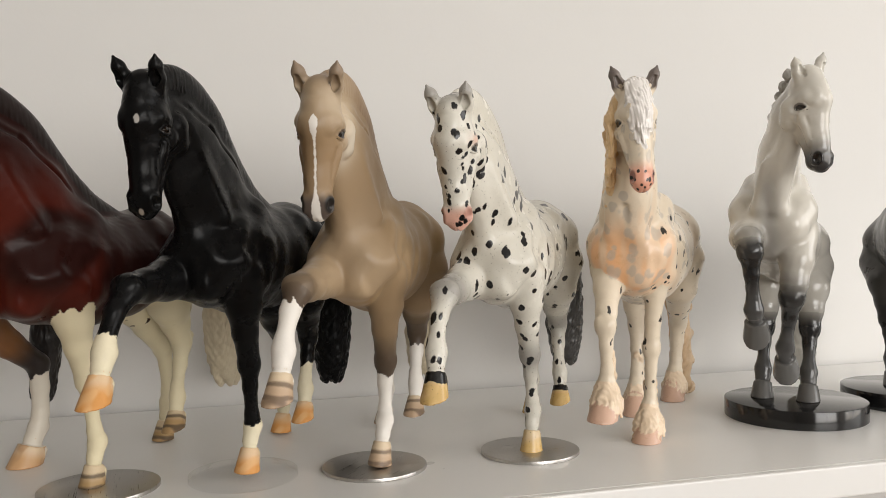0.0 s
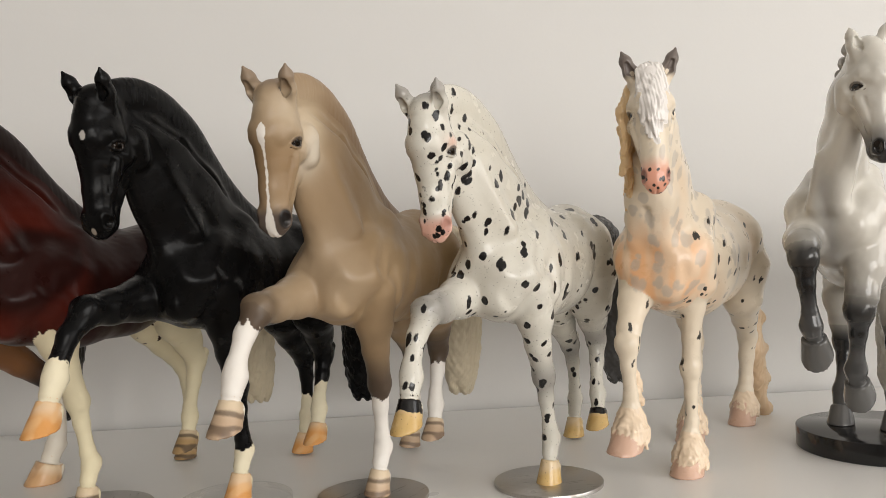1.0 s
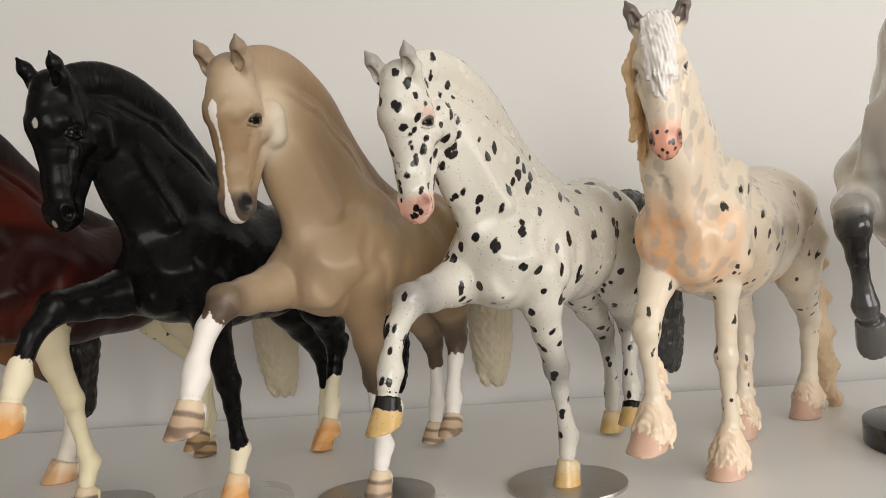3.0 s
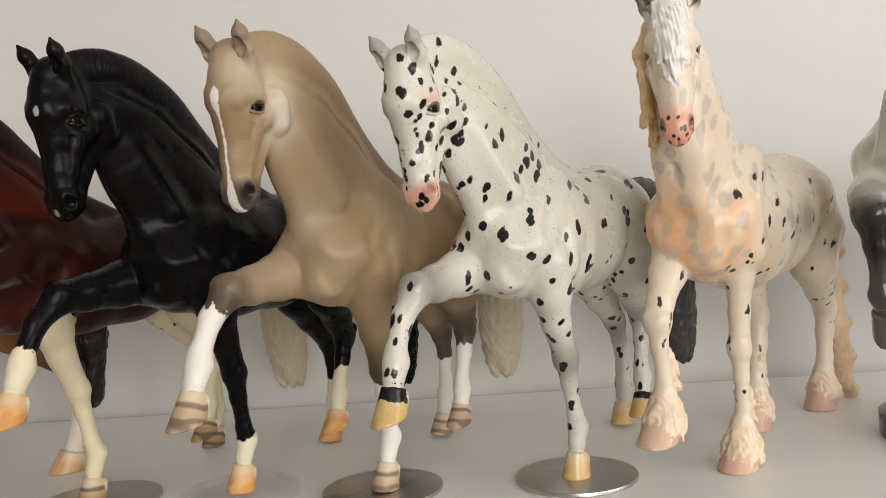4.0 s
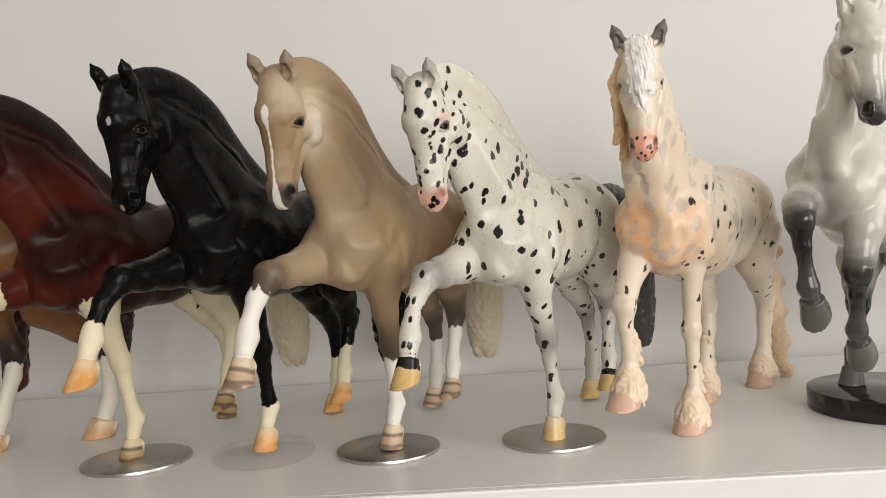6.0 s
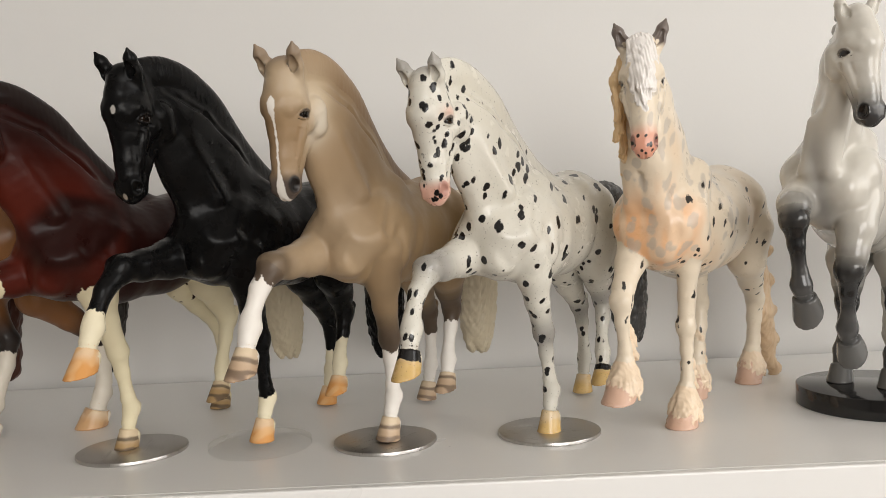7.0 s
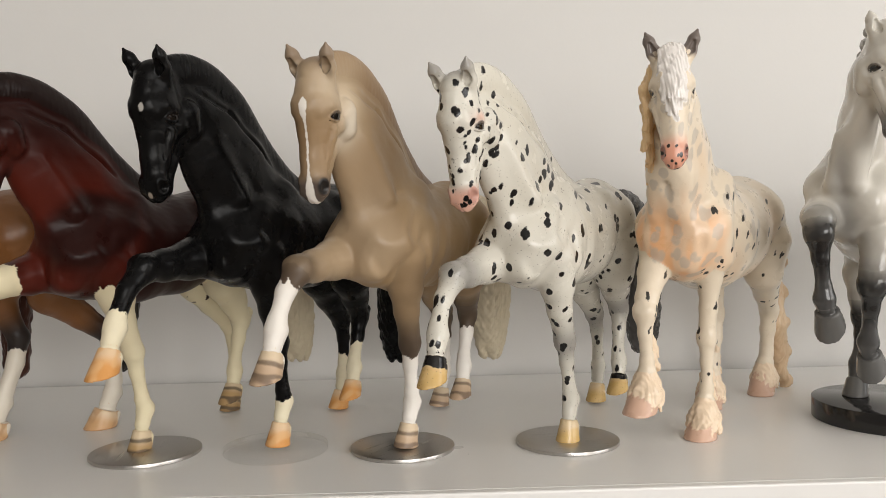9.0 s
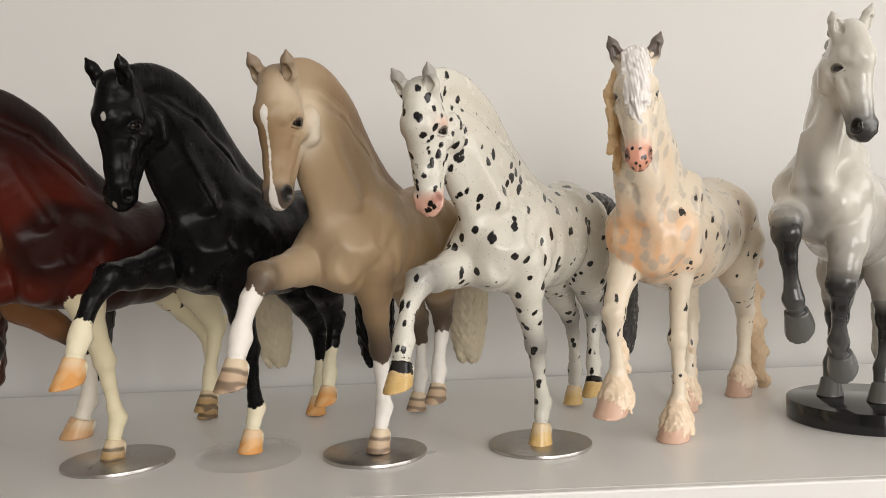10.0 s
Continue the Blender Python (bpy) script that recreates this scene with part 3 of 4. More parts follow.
def walker(plain=False, region=((-0.165, -0.050, -0.002), (0.155, 0.060, 0.264), 0.0009)):
    """The heavy horse with feathered feet: right fore lifted, head up and turned to its left. plain: clean legs and a short tail."""
    c = Clay(*region)
    c.reach, c.pivot = 1.08, 0.02
    w = ((0, 1, 0), 0.90)
    c.chain([(0.052, 0, 0.132, 0.0300), (0.018, 0, 0.131, 0.0350), (-0.018, 0, 0.134, 0.0345), (-0.046, 0, 0.141, 0.0320), (-0.066, 0, 0.138, 0.0260)], 0.008, w, "trunk")
    c.chain([(0.044, 0, 0.156, 0.0290), (0.064, 0.003, 0.184, 0.0240), (0.084, 0.007, 0.210, 0.0195), (0.098, 0.010, 0.224, 0.0150)], 0.006, ((0, 1, 0), 0.64), "neck")
    c.chain([(0.070, 0.002, 0.160, 0.018), (0.090, 0.007, 0.192, 0.013)], 0.006, ((0, 1, 0), 0.75), "neck")
    for y in (-1, 1):
        c.chain([(0.067, y * 0.0125, 0.134, 0.0140)], 0.008, None, "trunk")
        c.chain([(0.036, y * 0.0135, 0.164, 0.013), (0.058, y * 0.0160, 0.140, 0.0140), (0.050, y * 0.018, 0.122, 0.0130)], 0.005, None, "trunk")
        c.chain([(-0.048, y * 0.015, 0.146, 0.0195), (-0.066, y * 0.014, 0.130, 0.0175)], 0.007, None, "trunk")
    for y in (-1, 1):
        c.chain([(0.092, y * 0.0060 + 0.007, 0.200, 0.0045), (0.084, y * 0.0075 + 0.003, 0.172, 0.0055), (0.078, y * 0.0080, 0.148, 0.0058)], 0.009, None, "neck")
        c.chain([(0.078, y * 0.0080 + 0.004, 0.196, 0.0055), (0.066, y * 0.0130, 0.162, 0.0070)], 0.010, None, "neck")
        c.chain([(0.071, y * 0.0080, 0.120, 0.0095)], 0.008, None, "trunk")
        c.cone((0.046, y * 0.0320, 0.156), (0.046, y * 0.0330, 0.122), 0.0012, 0.0036, 0.006, cut=True)
        c.cone((-0.034, y * 0.0340, 0.134), (-0.046, y * 0.0340, 0.112), 0.0012, 0.0036, 0.006, cut=True)
        c.cone((0.090, y * 0.013, 0.136), (0.084, y * 0.012, 0.112), 0.0008, 0.0014, 0.003, cut=True)
    c.cone((0.091, 0.003, 0.165), (0.084, 0, 0.108), 0.0018, 0.0038, 0.0030, cut=True)
    for y in (-1, 1):
        c.cone((0.090, y * 0.0125, 0.156), (0.0845, y * 0.0150, 0.112), 0.0014, 0.0026, 0.0035, cut=True)
        c.cone((0.084, y * 0.0200, 0.158), (0.078, y * 0.0225, 0.122), 0.0014, 0.0028, 0.004, cut=True)
    leg(c, "foreL", [(0.052, 0.016, 0.124, 0.0125), (0.050, 0.0145, 0.106, 0.0075), (0.048, 0.0125, 0.086, 0.0054), (0.047, 0.011, 0.066, 0.0058), (0.045, 0.010, 0.050, 0.0038), (0.043, 0.009, 0.032, 0.0038), (0.043, 0.008, 0.0240, 0.0050), (0.045, 0.008, 0.0160, 0.0062)], (0.0495, 0.0070, 0.0), 0.0080, 0.0112)
    leg(c, "foreR", [(0.058, -0.015, 0.124, 0.0135), (0.076, -0.0125, 0.110, 0.0094), (0.090, -0.0105, 0.096, 0.0068), (0.0945, -0.010, 0.087, 0.0066), (0.0945, -0.010, 0.074, 0.0041), (0.0915, -0.0105, 0.056, 0.0039), (0.0905, -0.011, 0.049, 0.0050), (0.0920, -0.0115, 0.0410, 0.0062)], (0.0990, -0.0120, 0.0255), 0.0080, 0.0108)
    leg(c, "hindL", [(-0.058, 0.015, 0.124, 0.0220), (-0.060, 0.016, 0.102, 0.0140), (-0.080, 0.012, 0.084, 0.0090), (-0.099, 0.009, 0.068, 0.0070), (-0.101, 0.007, 0.052, 0.0056), (-0.101, 0.006, 0.033, 0.0050), (-0.100, 0.005, 0.0245, 0.0060), (-0.097, 0.004, 0.0160, 0.0062)], (-0.092, 0.004, 0.0), 0.0088, 0.0112)
    leg(c, "hindR", [(-0.050, -0.015, 0.124, 0.0220), (-0.036, -0.017, 0.106, 0.0140), (-0.040, -0.017, 0.088, 0.0090), (-0.048, -0.017, 0.070, 0.0070), (-0.045, -0.0165, 0.052, 0.0056), (-0.038, -0.016, 0.033, 0.0050), (-0.036, -0.016, 0.0245, 0.0060), (-0.033, -0.016, 0.0160, 0.0062)], (-0.028, -0.016, 0.0), 0.0088, 0.0112)
    if plain:
        c.chain([(-0.084, 0, 0.160, 0.0075), (-0.101, 0, 0.152, 0.0085), (-0.112, 0, 0.120, 0.0105), (-0.114, -0.008, 0.085, 0.0105), (-0.112, -0.013, 0.045, 0.0085)], 0.004, None, "tail")
        c.reach = 1.0
        f = head(c, (0.112, 0.0135, 0.232), 24, -9)
        return c, f
    # feather over the hooves: overlapping locks falling down and out
    rnd = random.Random(5)
    for x, y, z, dx, low, r in ((0.044, 0.0080, 0.0195, 0.0020, 0.0055, 0.0108), (-0.099, 0.0050, 0.0205, 0.0025, 0.0055, 0.0104), (-0.036, -0.016, 0.0205, 0.0025, 0.0055, 0.0104), (0.0905, -0.011, 0.0450, 0.0040, 0.0300, 0.0104)):
        c.chain([(x, y, z + 0.003, 0.0052), (x + dx * 0.5, y, (z + low) / 2 + 0.002, 0.0082), (x + dx * 0.7, y, low + 0.003, 0.0092)], 0.003, None, "feather")
        for i in range(22):
            a = 2 * math.pi * (i + rnd.uniform(-0.25, 0.25)) / 22
            u, l2 = rnd.uniform(0.6, 1.0), low + rnd.uniform(-0.003, 0.004)
            q = (x + 0.0056 * math.cos(a), y + 0.0056 * math.sin(a), z + 0.003 * u)
            p = (x + dx * 0.5 + 0.0095 * math.cos(a + 0.22), y + 0.0095 * math.sin(a + 0.22), (z + low) / 2)
            e = (x + dx + r * math.cos(a - 0.08), y + r * math.sin(a - 0.08), l2)
            c.cone(q, p, 0.0013, 0.0015, 0.0009, None, "feather")
            c.cone(p, e, 0.0015, 0.0009, 0.0009, None, "feather")
        for i in range(9):
            h = z + 0.026 - 0.0030 * i
            w2 = 0.0022 * math.sin(i * 1.9)
            c.cone((x - 0.0030, y + w2, h), (x - 0.0085 - 0.0005 * i, y + w2 * 1.6, h - 0.010), 0.0030, 0.0013, 0.0012, None, "feather")
    c.chain([(-0.084, 0, 0.160, 0.0075), (-0.099, 0.002, 0.150, 0.0085), (-0.108, 0.004, 0.120, 0.0095), (-0.111, 0.006, 0.085, 0.0090), (-0.117, 0.008, 0.055, 0.0090), (-0.124, 0.009, 0.030, 0.0075), (-0.131, 0.010, 0.006, 0.0030)], 0.004, None, "tail")
    for i in range(10):
        z = 0.128 - 0.0125 * i
        x = -0.109 - 0.0018 * i
        side = 0.0062 if i % 2 else -0.0062
        c.cone((x, 0.006 + side * 0.3, z), (x - 0.006, 0.008 + side, z - 0.010), 0.0050, 0.0040, 0.0025, None, "tail")
        c.cone((x - 0.006, 0.008 + side, z - 0.010), (x - 0.002, 0.008 + side * 0.2, z - 0.021), 0.0040, 0.0022, 0.0025, None, "tail")
    # mane on its right side, in waves
    for i in range(56):
        u = min(max(i / 55 + rnd.uniform(-0.01, 0.01), 0), 1)
        x, y, z = 0.030 + 0.072 * u, -0.002 + 0.014 * u, 0.176 + 0.066 * u
        ww, sw, far = 0.0030 * math.sin(i * 0.85), rnd.uniform(-0.0015, 0.0015), rnd.uniform(0.034, 0.054)
        a, b = (x + 0.003 + sw, y - 0.0096, z - 0.010), (x + 0.005 + ww, y - 0.0124 - ww * 0.4 + sw, z - 0.021)
        c.cone((x, y, z), a, 0.0036, 0.0036, 0.0016, None, "mane")
        c.cone(a, b, 0.0036, 0.0034, 0.0016, None, "mane")
        c.cone(b, (x + 0.006 - ww + sw, y - 0.0142 + ww * 0.4, z - far), 0.0034, 0.0018, 0.0016, None, "mane")
    c.reach = 1.0
    f = head(c, (0.1125, 0.0135, 0.233), 24, -9, 0.97, 0, 0.0085, 0.003, 0.0195, wing=0.86, jaw=0.002)
    m = lambda p: f[:3, :3] @ np.array(p, float) + f[:3, 3]
    for i in range(15):
        v = -1 + 2 * i / 14
        bend, proud = 0.0017 * math.sin(i * 2.4 + rnd.uniform(-0.8, 0.8)), rnd.uniform(0.0, 0.0014)
        reach = -0.037 + 0.012 * abs(v) + rnd.uniform(0.0, 0.007)
        a = (0.0125 - 0.0030 * v * v + proud, v * 0.0074 + bend, -0.004)
        b = (0.0150 - 0.0050 * v * v + proud, v * 0.0068 - bend, -0.013)
        e = (0.0150 - 0.0045 * v * v + proud, v * 0.0054 + bend, -0.024)
        top = m((0.0084, v * 0.0066 - bend * 0.7, 0.0098 - 0.0035 * v * v))
        c.cone(m((-0.0005, v * 0.0040, 0.0132 - 0.003 * v * v)), top, 0.0014, 0.0014, 0.0006, None, "forelock")
        c.cone(top, m(a), 0.0014, 0.0013, 0.0006, None, "forelock")
        c.cone(m(a), m(b), 0.0013, 0.0013, 0.0005, None, "forelock")
        c.cone(m(b), m(e), 0.0013, 0.0010, 0.0005, None, "forelock")
        c.cone(m(e), m((0.0130 - 0.0035 * v * v, v * 0.0040 - bend, reach)), 0.0010, 0.0005, 0.0005, None, "forelock")
    return c, f


def piaffer(region=((-0.130, -0.050, -0.002), (0.150, 0.060, 0.272), 0.0009)):
    """The collected horse: both hind feet under it, both forelegs folded."""
    c = Clay(*region)
    c.reach, c.pivot = 1.06, 0.03
    w = ((0, 1, 0), 0.78)
    c.chain([(0.056, 0, 0.138, 0.0290), (0.022, 0, 0.131, 0.0335), (-0.014, 0, 0.126, 0.0330), (-0.040, 0, 0.122, 0.0310), (-0.058, 0, 0.114, 0.0250)], 0.008, w, "trunk")
    c.chain([(0.050, 0.000, 0.158, 0.0270), (0.064, 0.005, 0.184, 0.0220), (0.078, 0.012, 0.209, 0.0175), (0.090, 0.021, 0.226, 0.0130)], 0.006, ((-0.2, 1, 0), 0.62), "neck")
    c.chain([(0.080, 0.004, 0.165, 0.0125), (0.090, 0.016, 0.196, 0.0090)], 0.006, ((-0.2, 1, 0), 0.8), "neck")
    for y in (-1, 1):
        c.chain([(0.073, y * 0.0120, 0.137, 0.0135)], 0.007, None, "trunk")
        c.chain([(0.044, y * 0.0120, 0.166, 0.011), (0.064, y * 0.0150, 0.147, 0.0140), (0.056, y * 0.0165, 0.128, 0.0120)], 0.005, None, "trunk")
        c.chain([(-0.042, y * 0.014, 0.122, 0.0190), (-0.052, y * 0.013, 0.106, 0.0170)], 0.007, None, "trunk")
        c.chain([(0.086, y * 0.0045 + 0.004, 0.178, 0.0050), (0.084, y * 0.0060, 0.150, 0.0060)], 0.006, None, "neck")
        c.cone((0.086, y * 0.0265, 0.152), (0.078, y * 0.0275, 0.118), 0.0016, 0.0030, 0.007, cut=True)
        c.cone((0.094, y * 0.012, 0.128), (0.090, y * 0.013, 0.112), 0.0020, 0.0030, 0.006, cut=True)
    c.cone((0.098, 0.003, 0.163), (0.090, 0, 0.112), 0.0040, 0.0052, 0.004, cut=True)
    for y in (-1, 1):
        c.cone((0.094, y * 0.0215, 0.150), (0.090, y * 0.0190, 0.122), 0.0030, 0.0044, 0.004, cut=True)
    leg(c, "foreR", [(0.066, -0.016, 0.130, 0.0140), (0.082, -0.0145, 0.129, 0.0115), (0.093, -0.0125, 0.127, 0.0092), (0.097, -0.011, 0.119, 0.0082), (0.096, -0.0105, 0.104, 0.0048), (0.092, -0.010, 0.086, 0.0044), (0.091, -0.010, 0.0790, 0.0062), (0.089, -0.0095, 0.0735, 0.0056)], (0.081, -0.0095, 0.0600), 0.0078, 0.0100)
    leg(c, "foreL", [(0.060, 0.016, 0.130, 0.0140), (0.068, 0.0160, 0.113, 0.0115), (0.073, 0.0145, 0.096, 0.0090), (0.074, 0.013, 0.086, 0.0082), (0.070, 0.011, 0.072, 0.0048), (0.062, 0.008, 0.055, 0.0044), (0.060, 0.007, 0.0490, 0.0062), (0.057, 0.0065, 0.0430, 0.0056)], (0.049, 0.0065, 0.0310), 0.0078, 0.0100)
    leg(c, "hindR", [(-0.044, -0.014, 0.102, 0.0215), (-0.028, -0.0160, 0.086, 0.0155), (-0.024, -0.0165, 0.070, 0.0105), (-0.022, -0.0165, 0.054, 0.0076), (-0.018, -0.0165, 0.042, 0.0050), (-0.011, -0.0165, 0.027, 0.0045), (-0.009, -0.0165, 0.0220, 0.0062), (-0.006, -0.0165, 0.0140, 0.0060)], (-0.001, -0.0165, 0.0), 0.0076, 0.0096)
    leg(c, "hindL", [(-0.044, 0.014, 0.102, 0.0215), (-0.026, 0.0170, 0.086, 0.0155), (-0.021, 0.0180, 0.070, 0.0105), (-0.018, 0.0180, 0.054, 0.0076), (-0.014, 0.0178, 0.042, 0.0050), (-0.007, 0.0177, 0.027, 0.0045), (-0.005, 0.0176, 0.0220, 0.0062), (-0.002, 0.0176, 0.0140, 0.0060)], (0.003, 0.0176, 0.0), 0.0076, 0.0096)
    c.chain([(-0.076, 0, 0.130, 0.0075), (-0.086, 0.002, 0.116, 0.0085), (-0.082, 0.004, 0.085, 0.0105), (-0.074, 0.006, 0.052, 0.0115), (-0.068, 0.007, 0.026, 0.0110), (-0.066, 0.008, 0.012, 0.0080)], 0.004, None, "tail")
    for i in range(9):
        a = -1.2 + 0.3 * i
        c.cone((-0.078 + 0.011 * math.cos(3.1 + a), 0.004 + 0.011 * math.sin(3.1 + a), 0.085), (-0.066 + 0.009 * math.cos(3.1 + a), 0.008 + 0.010 * math.sin(3.1 + a), 0.008 + 0.003 * (i % 3)), 0.0020, 0.0014, 0.0018, None, "tail")
    for i in range(11):
        u = i / 10
        c.chain([(0.0275 + 0.056 * u - 0.006, -0.005 + 0.019 * u * u, 0.179 + 0.062 * u, 0.0044)], 0.0014, None, "mane")
    c.reach = 1.0
    f = head(c, (0.1010, 0.0260, 0.2305), 58, -4, 0.94, 0, 0.0125, 0.002, 0.0225, cock=-0.0090)
    return c, f


# ---- painting the figures ----
def surface(c, f):
    pts, quads = c.skin()
    tags, along = c.nearest(pts)
    e = c.step * 0.7
    g = np.stack([c.sample(pts + e * np.eye(3)[k]) - c.sample(pts - e * np.eye(3)[k]) for k in range(3)], 1)
    n = g / np.maximum(np.linalg.norm(g, axis=1), 1e-9)[:, None]
    body = np.isin(tags, ("trunk", "neck")) * 1.0
    hair = np.isin(tags, ("tail", "mane", "feather", "forelock")) * np.where(tags == "mane", c.mane_relief, 1.0)
    lift = 0.00010 * body * blotch(pts, 300, 102) + 0.00005 * (1 - hair) * blotch(pts, 750, 103)
    lift = lift + 0.00042 * hair * (blotch(pts * (1, 1, 0.18), 2300, 104) + blotch(pts * (1, 1, 0.3), 1200, 105))
    inv = np.linalg.inv(f[:3, :3])
    face = (pts - f[:3, 3]) @ inv.T
    return dict(pts=pts + n * lift[:, None], quads=quads, tags=tags, along=along, face=face)


def fields(build, fine=0.00045, mane_relief=1.0):
    """The whole figure, with its head in a finer grid than the body."""
    c, f = build()
    c.mane_relief = mane_relief
    body = surface(c, f)
    corner = np.array([(x, y, z) for x in (-0.016, 0.022) for y in (-0.0175, 0.0175) for z in (-0.068, 0.024)]) @ f[:3, :3].T + f[:3, 3]
    lo, hi = corner.min(0), corner.max(0)
    d, _ = build(region=(lo, hi, fine))
    d.mane_relief = mane_relief
    top = surface(d, f)
    mid = body["pts"][body["quads"]].mean(1)
    keep = body["quads"][~((mid > lo + 0.0014) & (mid < hi - 0.0014)).all(1)]
    out = {k: np.concatenate((body[k], top[k])) for k in ("pts", "tags", "along", "face")}
    out["quads"] = np.concatenate((keep, top["quads"] + len(body["pts"])))
    used = np.zeros(len(out["pts"]), bool)
    used[out["quads"].ravel()] = True
    renumber = np.cumsum(used) - 1
    out = {k: (renumber[v] if k == "quads" else v[used]) for k, v in out.items()}
    return out


def smooth(x, lo, hi):
    t = np.clip((x - lo) / (hi - lo), 0, 1)
    return t * t * (3 - 2 * t)


def blotch(p, scale, seed):
    """A cheap smooth noise between -1 and 1."""
    r = np.random.RandomState(seed)
    out = 0
    for i in range(6):
        d, ph = r.normal(size=3), r.uniform(0, 6.28)
        out = out + np.sin(p @ d / np.linalg.norm(d) * scale * (0.7 + 0.25 * i) + ph)
    return out / 3


def tint(col, mask, colour):
    m = np.clip(mask, 0, 1)[:, None]
    return col * (1 - m) + np.array(colour) * m


LEGS = ("foreL", "foreR", "hindL", "hindR")


def masks(g):
    t = g["tags"]
    m = {n: (t == n).astype(float) for n in LEGS + ("trunk", "neck", "head", "ear", "mane", "tail", "eye", "feather", "forelock")}
    m["lid"] = (t == "lid").astype(float)
    m["head"] = np.maximum(m["head"], m["lid"])
    m["hoof"] = sum((t == "hoof" + n).astype(float) for n in LEGS)
    for n in LEGS:
        m["down" + n] = np.where(t == n, g["along"], np.where(t == "hoof" + n, -0.01, 1.0))
    return m


# the chief spots of the leopard-spotted coat
CHIEF = ((0.1194, 0.007, 0.2048), (0.124, -0.0041, 0.1656), (0.1065, 0.0085, 0.218), (0.0929, 0.0096, 0.2089), (0.0583, 0.0069, 0.1989),
         (0.0767, 0.0085, 0.1774), (0.0653, 0.0156, 0.1581), (0.0607, 0.0198, 0.143), (0.0728, 0.0115, 0.1302), (0.0469, 0.0089, 0.1763),
         (0.0799, -0.011, 0.1265), (0.016, 0.0208, 0.113), (0.0297, 0.0143, 0.0607), (0.0795, 0.003, 0.1556), (0.1251, -0.009, 0.1116),
         (0.137, -0.0077, 0.0983), (0.022, 0.0133, 0.0451), (0.0435, 0.0115, 0.0904), (0.0662, -0.0057, 0.108), (0.0593, 0.0051, 0.104),
         (-0.0448, 0.0217, 0.1534), (-0.045, -0.0026, 0.1683), (0.0105, 0.0162, 0.1529), (-0.045, 0.0156, 0.1083), (0.1084, 0.0092, 0.1825))


def spots(p, n, seed, size, ok, lengthen=1.6, first=()):
    """How far, in millimetres, each point lies outside the nearest of n painted spots."""
    r = np.random.RandomState(seed)
    pool = np.nonzero(ok)[0]
    out = np.full(len(p), 9.0)
    done = []
    lead = [int(np.argmin(((p - q) ** 2).sum(1))) for q in first]
    for i in lead + list(pool[r.permutation(len(pool))][:n * 14]):
        q = p[i]
        if len(done) >= n:
            break
        if i not in lead and any(np.linalg.norm(q - d) < size * 2.8 for d in done):
            continue
        done.append(q)
        for _ in range(r.randint(1, 4)):
            c = q + r.normal(size=3) * size * 0.55
            axis = np.array((-0.5 + 0.3 * r.normal(), 0.2 * r.normal(), 0.8))
            axis /= np.linalg.norm(axis)
            d = p - c
            near = np.nonzero((np.abs(d) < size * 5).all(1))[0]
            d = d[near]
            a = d @ axis
            rad = np.sqrt(np.maximum((d * d).sum(1) - a * a, 0) + (a / lengthen) ** 2)
            out[near] = np.minimum(out[near], (rad - size * r.uniform(0.45, 0.85)) * 1000)
    return out


def eyes(g, col, m, hole=(0.010, 0.008, 0.007), lid=(0.040, 0.030, 0.026)):
    x = g["face"]
    a = np.abs(x[:, 1])
    d = np.sqrt((x[:, 0] - 0.0102) ** 2 + (a - 0.0085) ** 2 + ((x[:, 2] + 0.0545) / 1.3) ** 2)
    col = tint(col, (m["head"] > 0) * (1 - smooth(d, 0.0030, 0.0046)), hole)
    col = tint(col, m["lid"] * smooth(0.0035 - np.hypot((x[:, 0] - 0.0016) / 1.45, (x[:, 2] + 0.0178) * np.where(x[:, 2] < -0.0178, 1.3, 1.0)), 0.0, 0.0008) * 0.8, lid)
    d = np.hypot(x[:, 0] - 0.0018, x[:, 2] + 0.0178)
    ball = np.where(d[:, None] < 0.0013, 0.002, np.array((0.009, 0.0055, 0.004)))
    return np.where(((m["eye"] > 0) & (x[:, 2] > -0.0203))[:, None], ball, col)


def figure(name, g, col, light, dark, material, m, label):
    pts, quads = g["pts"], g["quads"]
    me = bpy.data.meshes.new(name)
    me.vertices.add(len(pts))
    me.vertices.foreach_set("co", pts.astype(np.float32).ravel())
    me.loops.add(quads.size)
    me.loops.foreach_set("vertex_index", quads.astype(np.int32).ravel())
    me.polygons.add(len(quads))
    me.polygons.foreach_set("loop_start", np.arange(0, quads.size, 4, dtype=np.int32))
    me.update(calc_edges=True)
    me.validate()
    a = me.attributes.new("coat", "FLOAT_COLOR", "POINT")
    a.data.foreach_set("color", np.c_[col, np.ones(len(col))].astype(np.float32).ravel())
    for key, v in (("light_mark", np.where(g["tags"] == "eye", 9, light)), ("dark_mark", np.where(g["tags"] == "eye", 9, dark)), ("wet", g["tags"] == "eye")):
        me.attributes.new(key, "FLOAT", "POINT").data.foreach_set("value", np.clip(v, -9, 9).astype(np.float32))
    me.shade_smooth()
    me.materials.append(material)
    ob = new(name, me)
    ob.matrix_world = m
    return tagged(ob, label, "horse figurine", "model horses on the shelf")


def socks(g, m, heights):
    """Millimetres above the sock line, with a ragged edge."""
    out = np.full(len(g["pts"]), 9.0)
    rag = 3.2 * np.abs(blotch(g["pts"] * (1, 1, 0.4), 520, 3)) + 0.8 * np.abs(blotch(g["pts"], 1300, 4))
    for n, h in zip(LEGS, heights):
        if h:
            out = np.minimum(out, (m["down" + n] - h) * 1000 + rag)
    return out


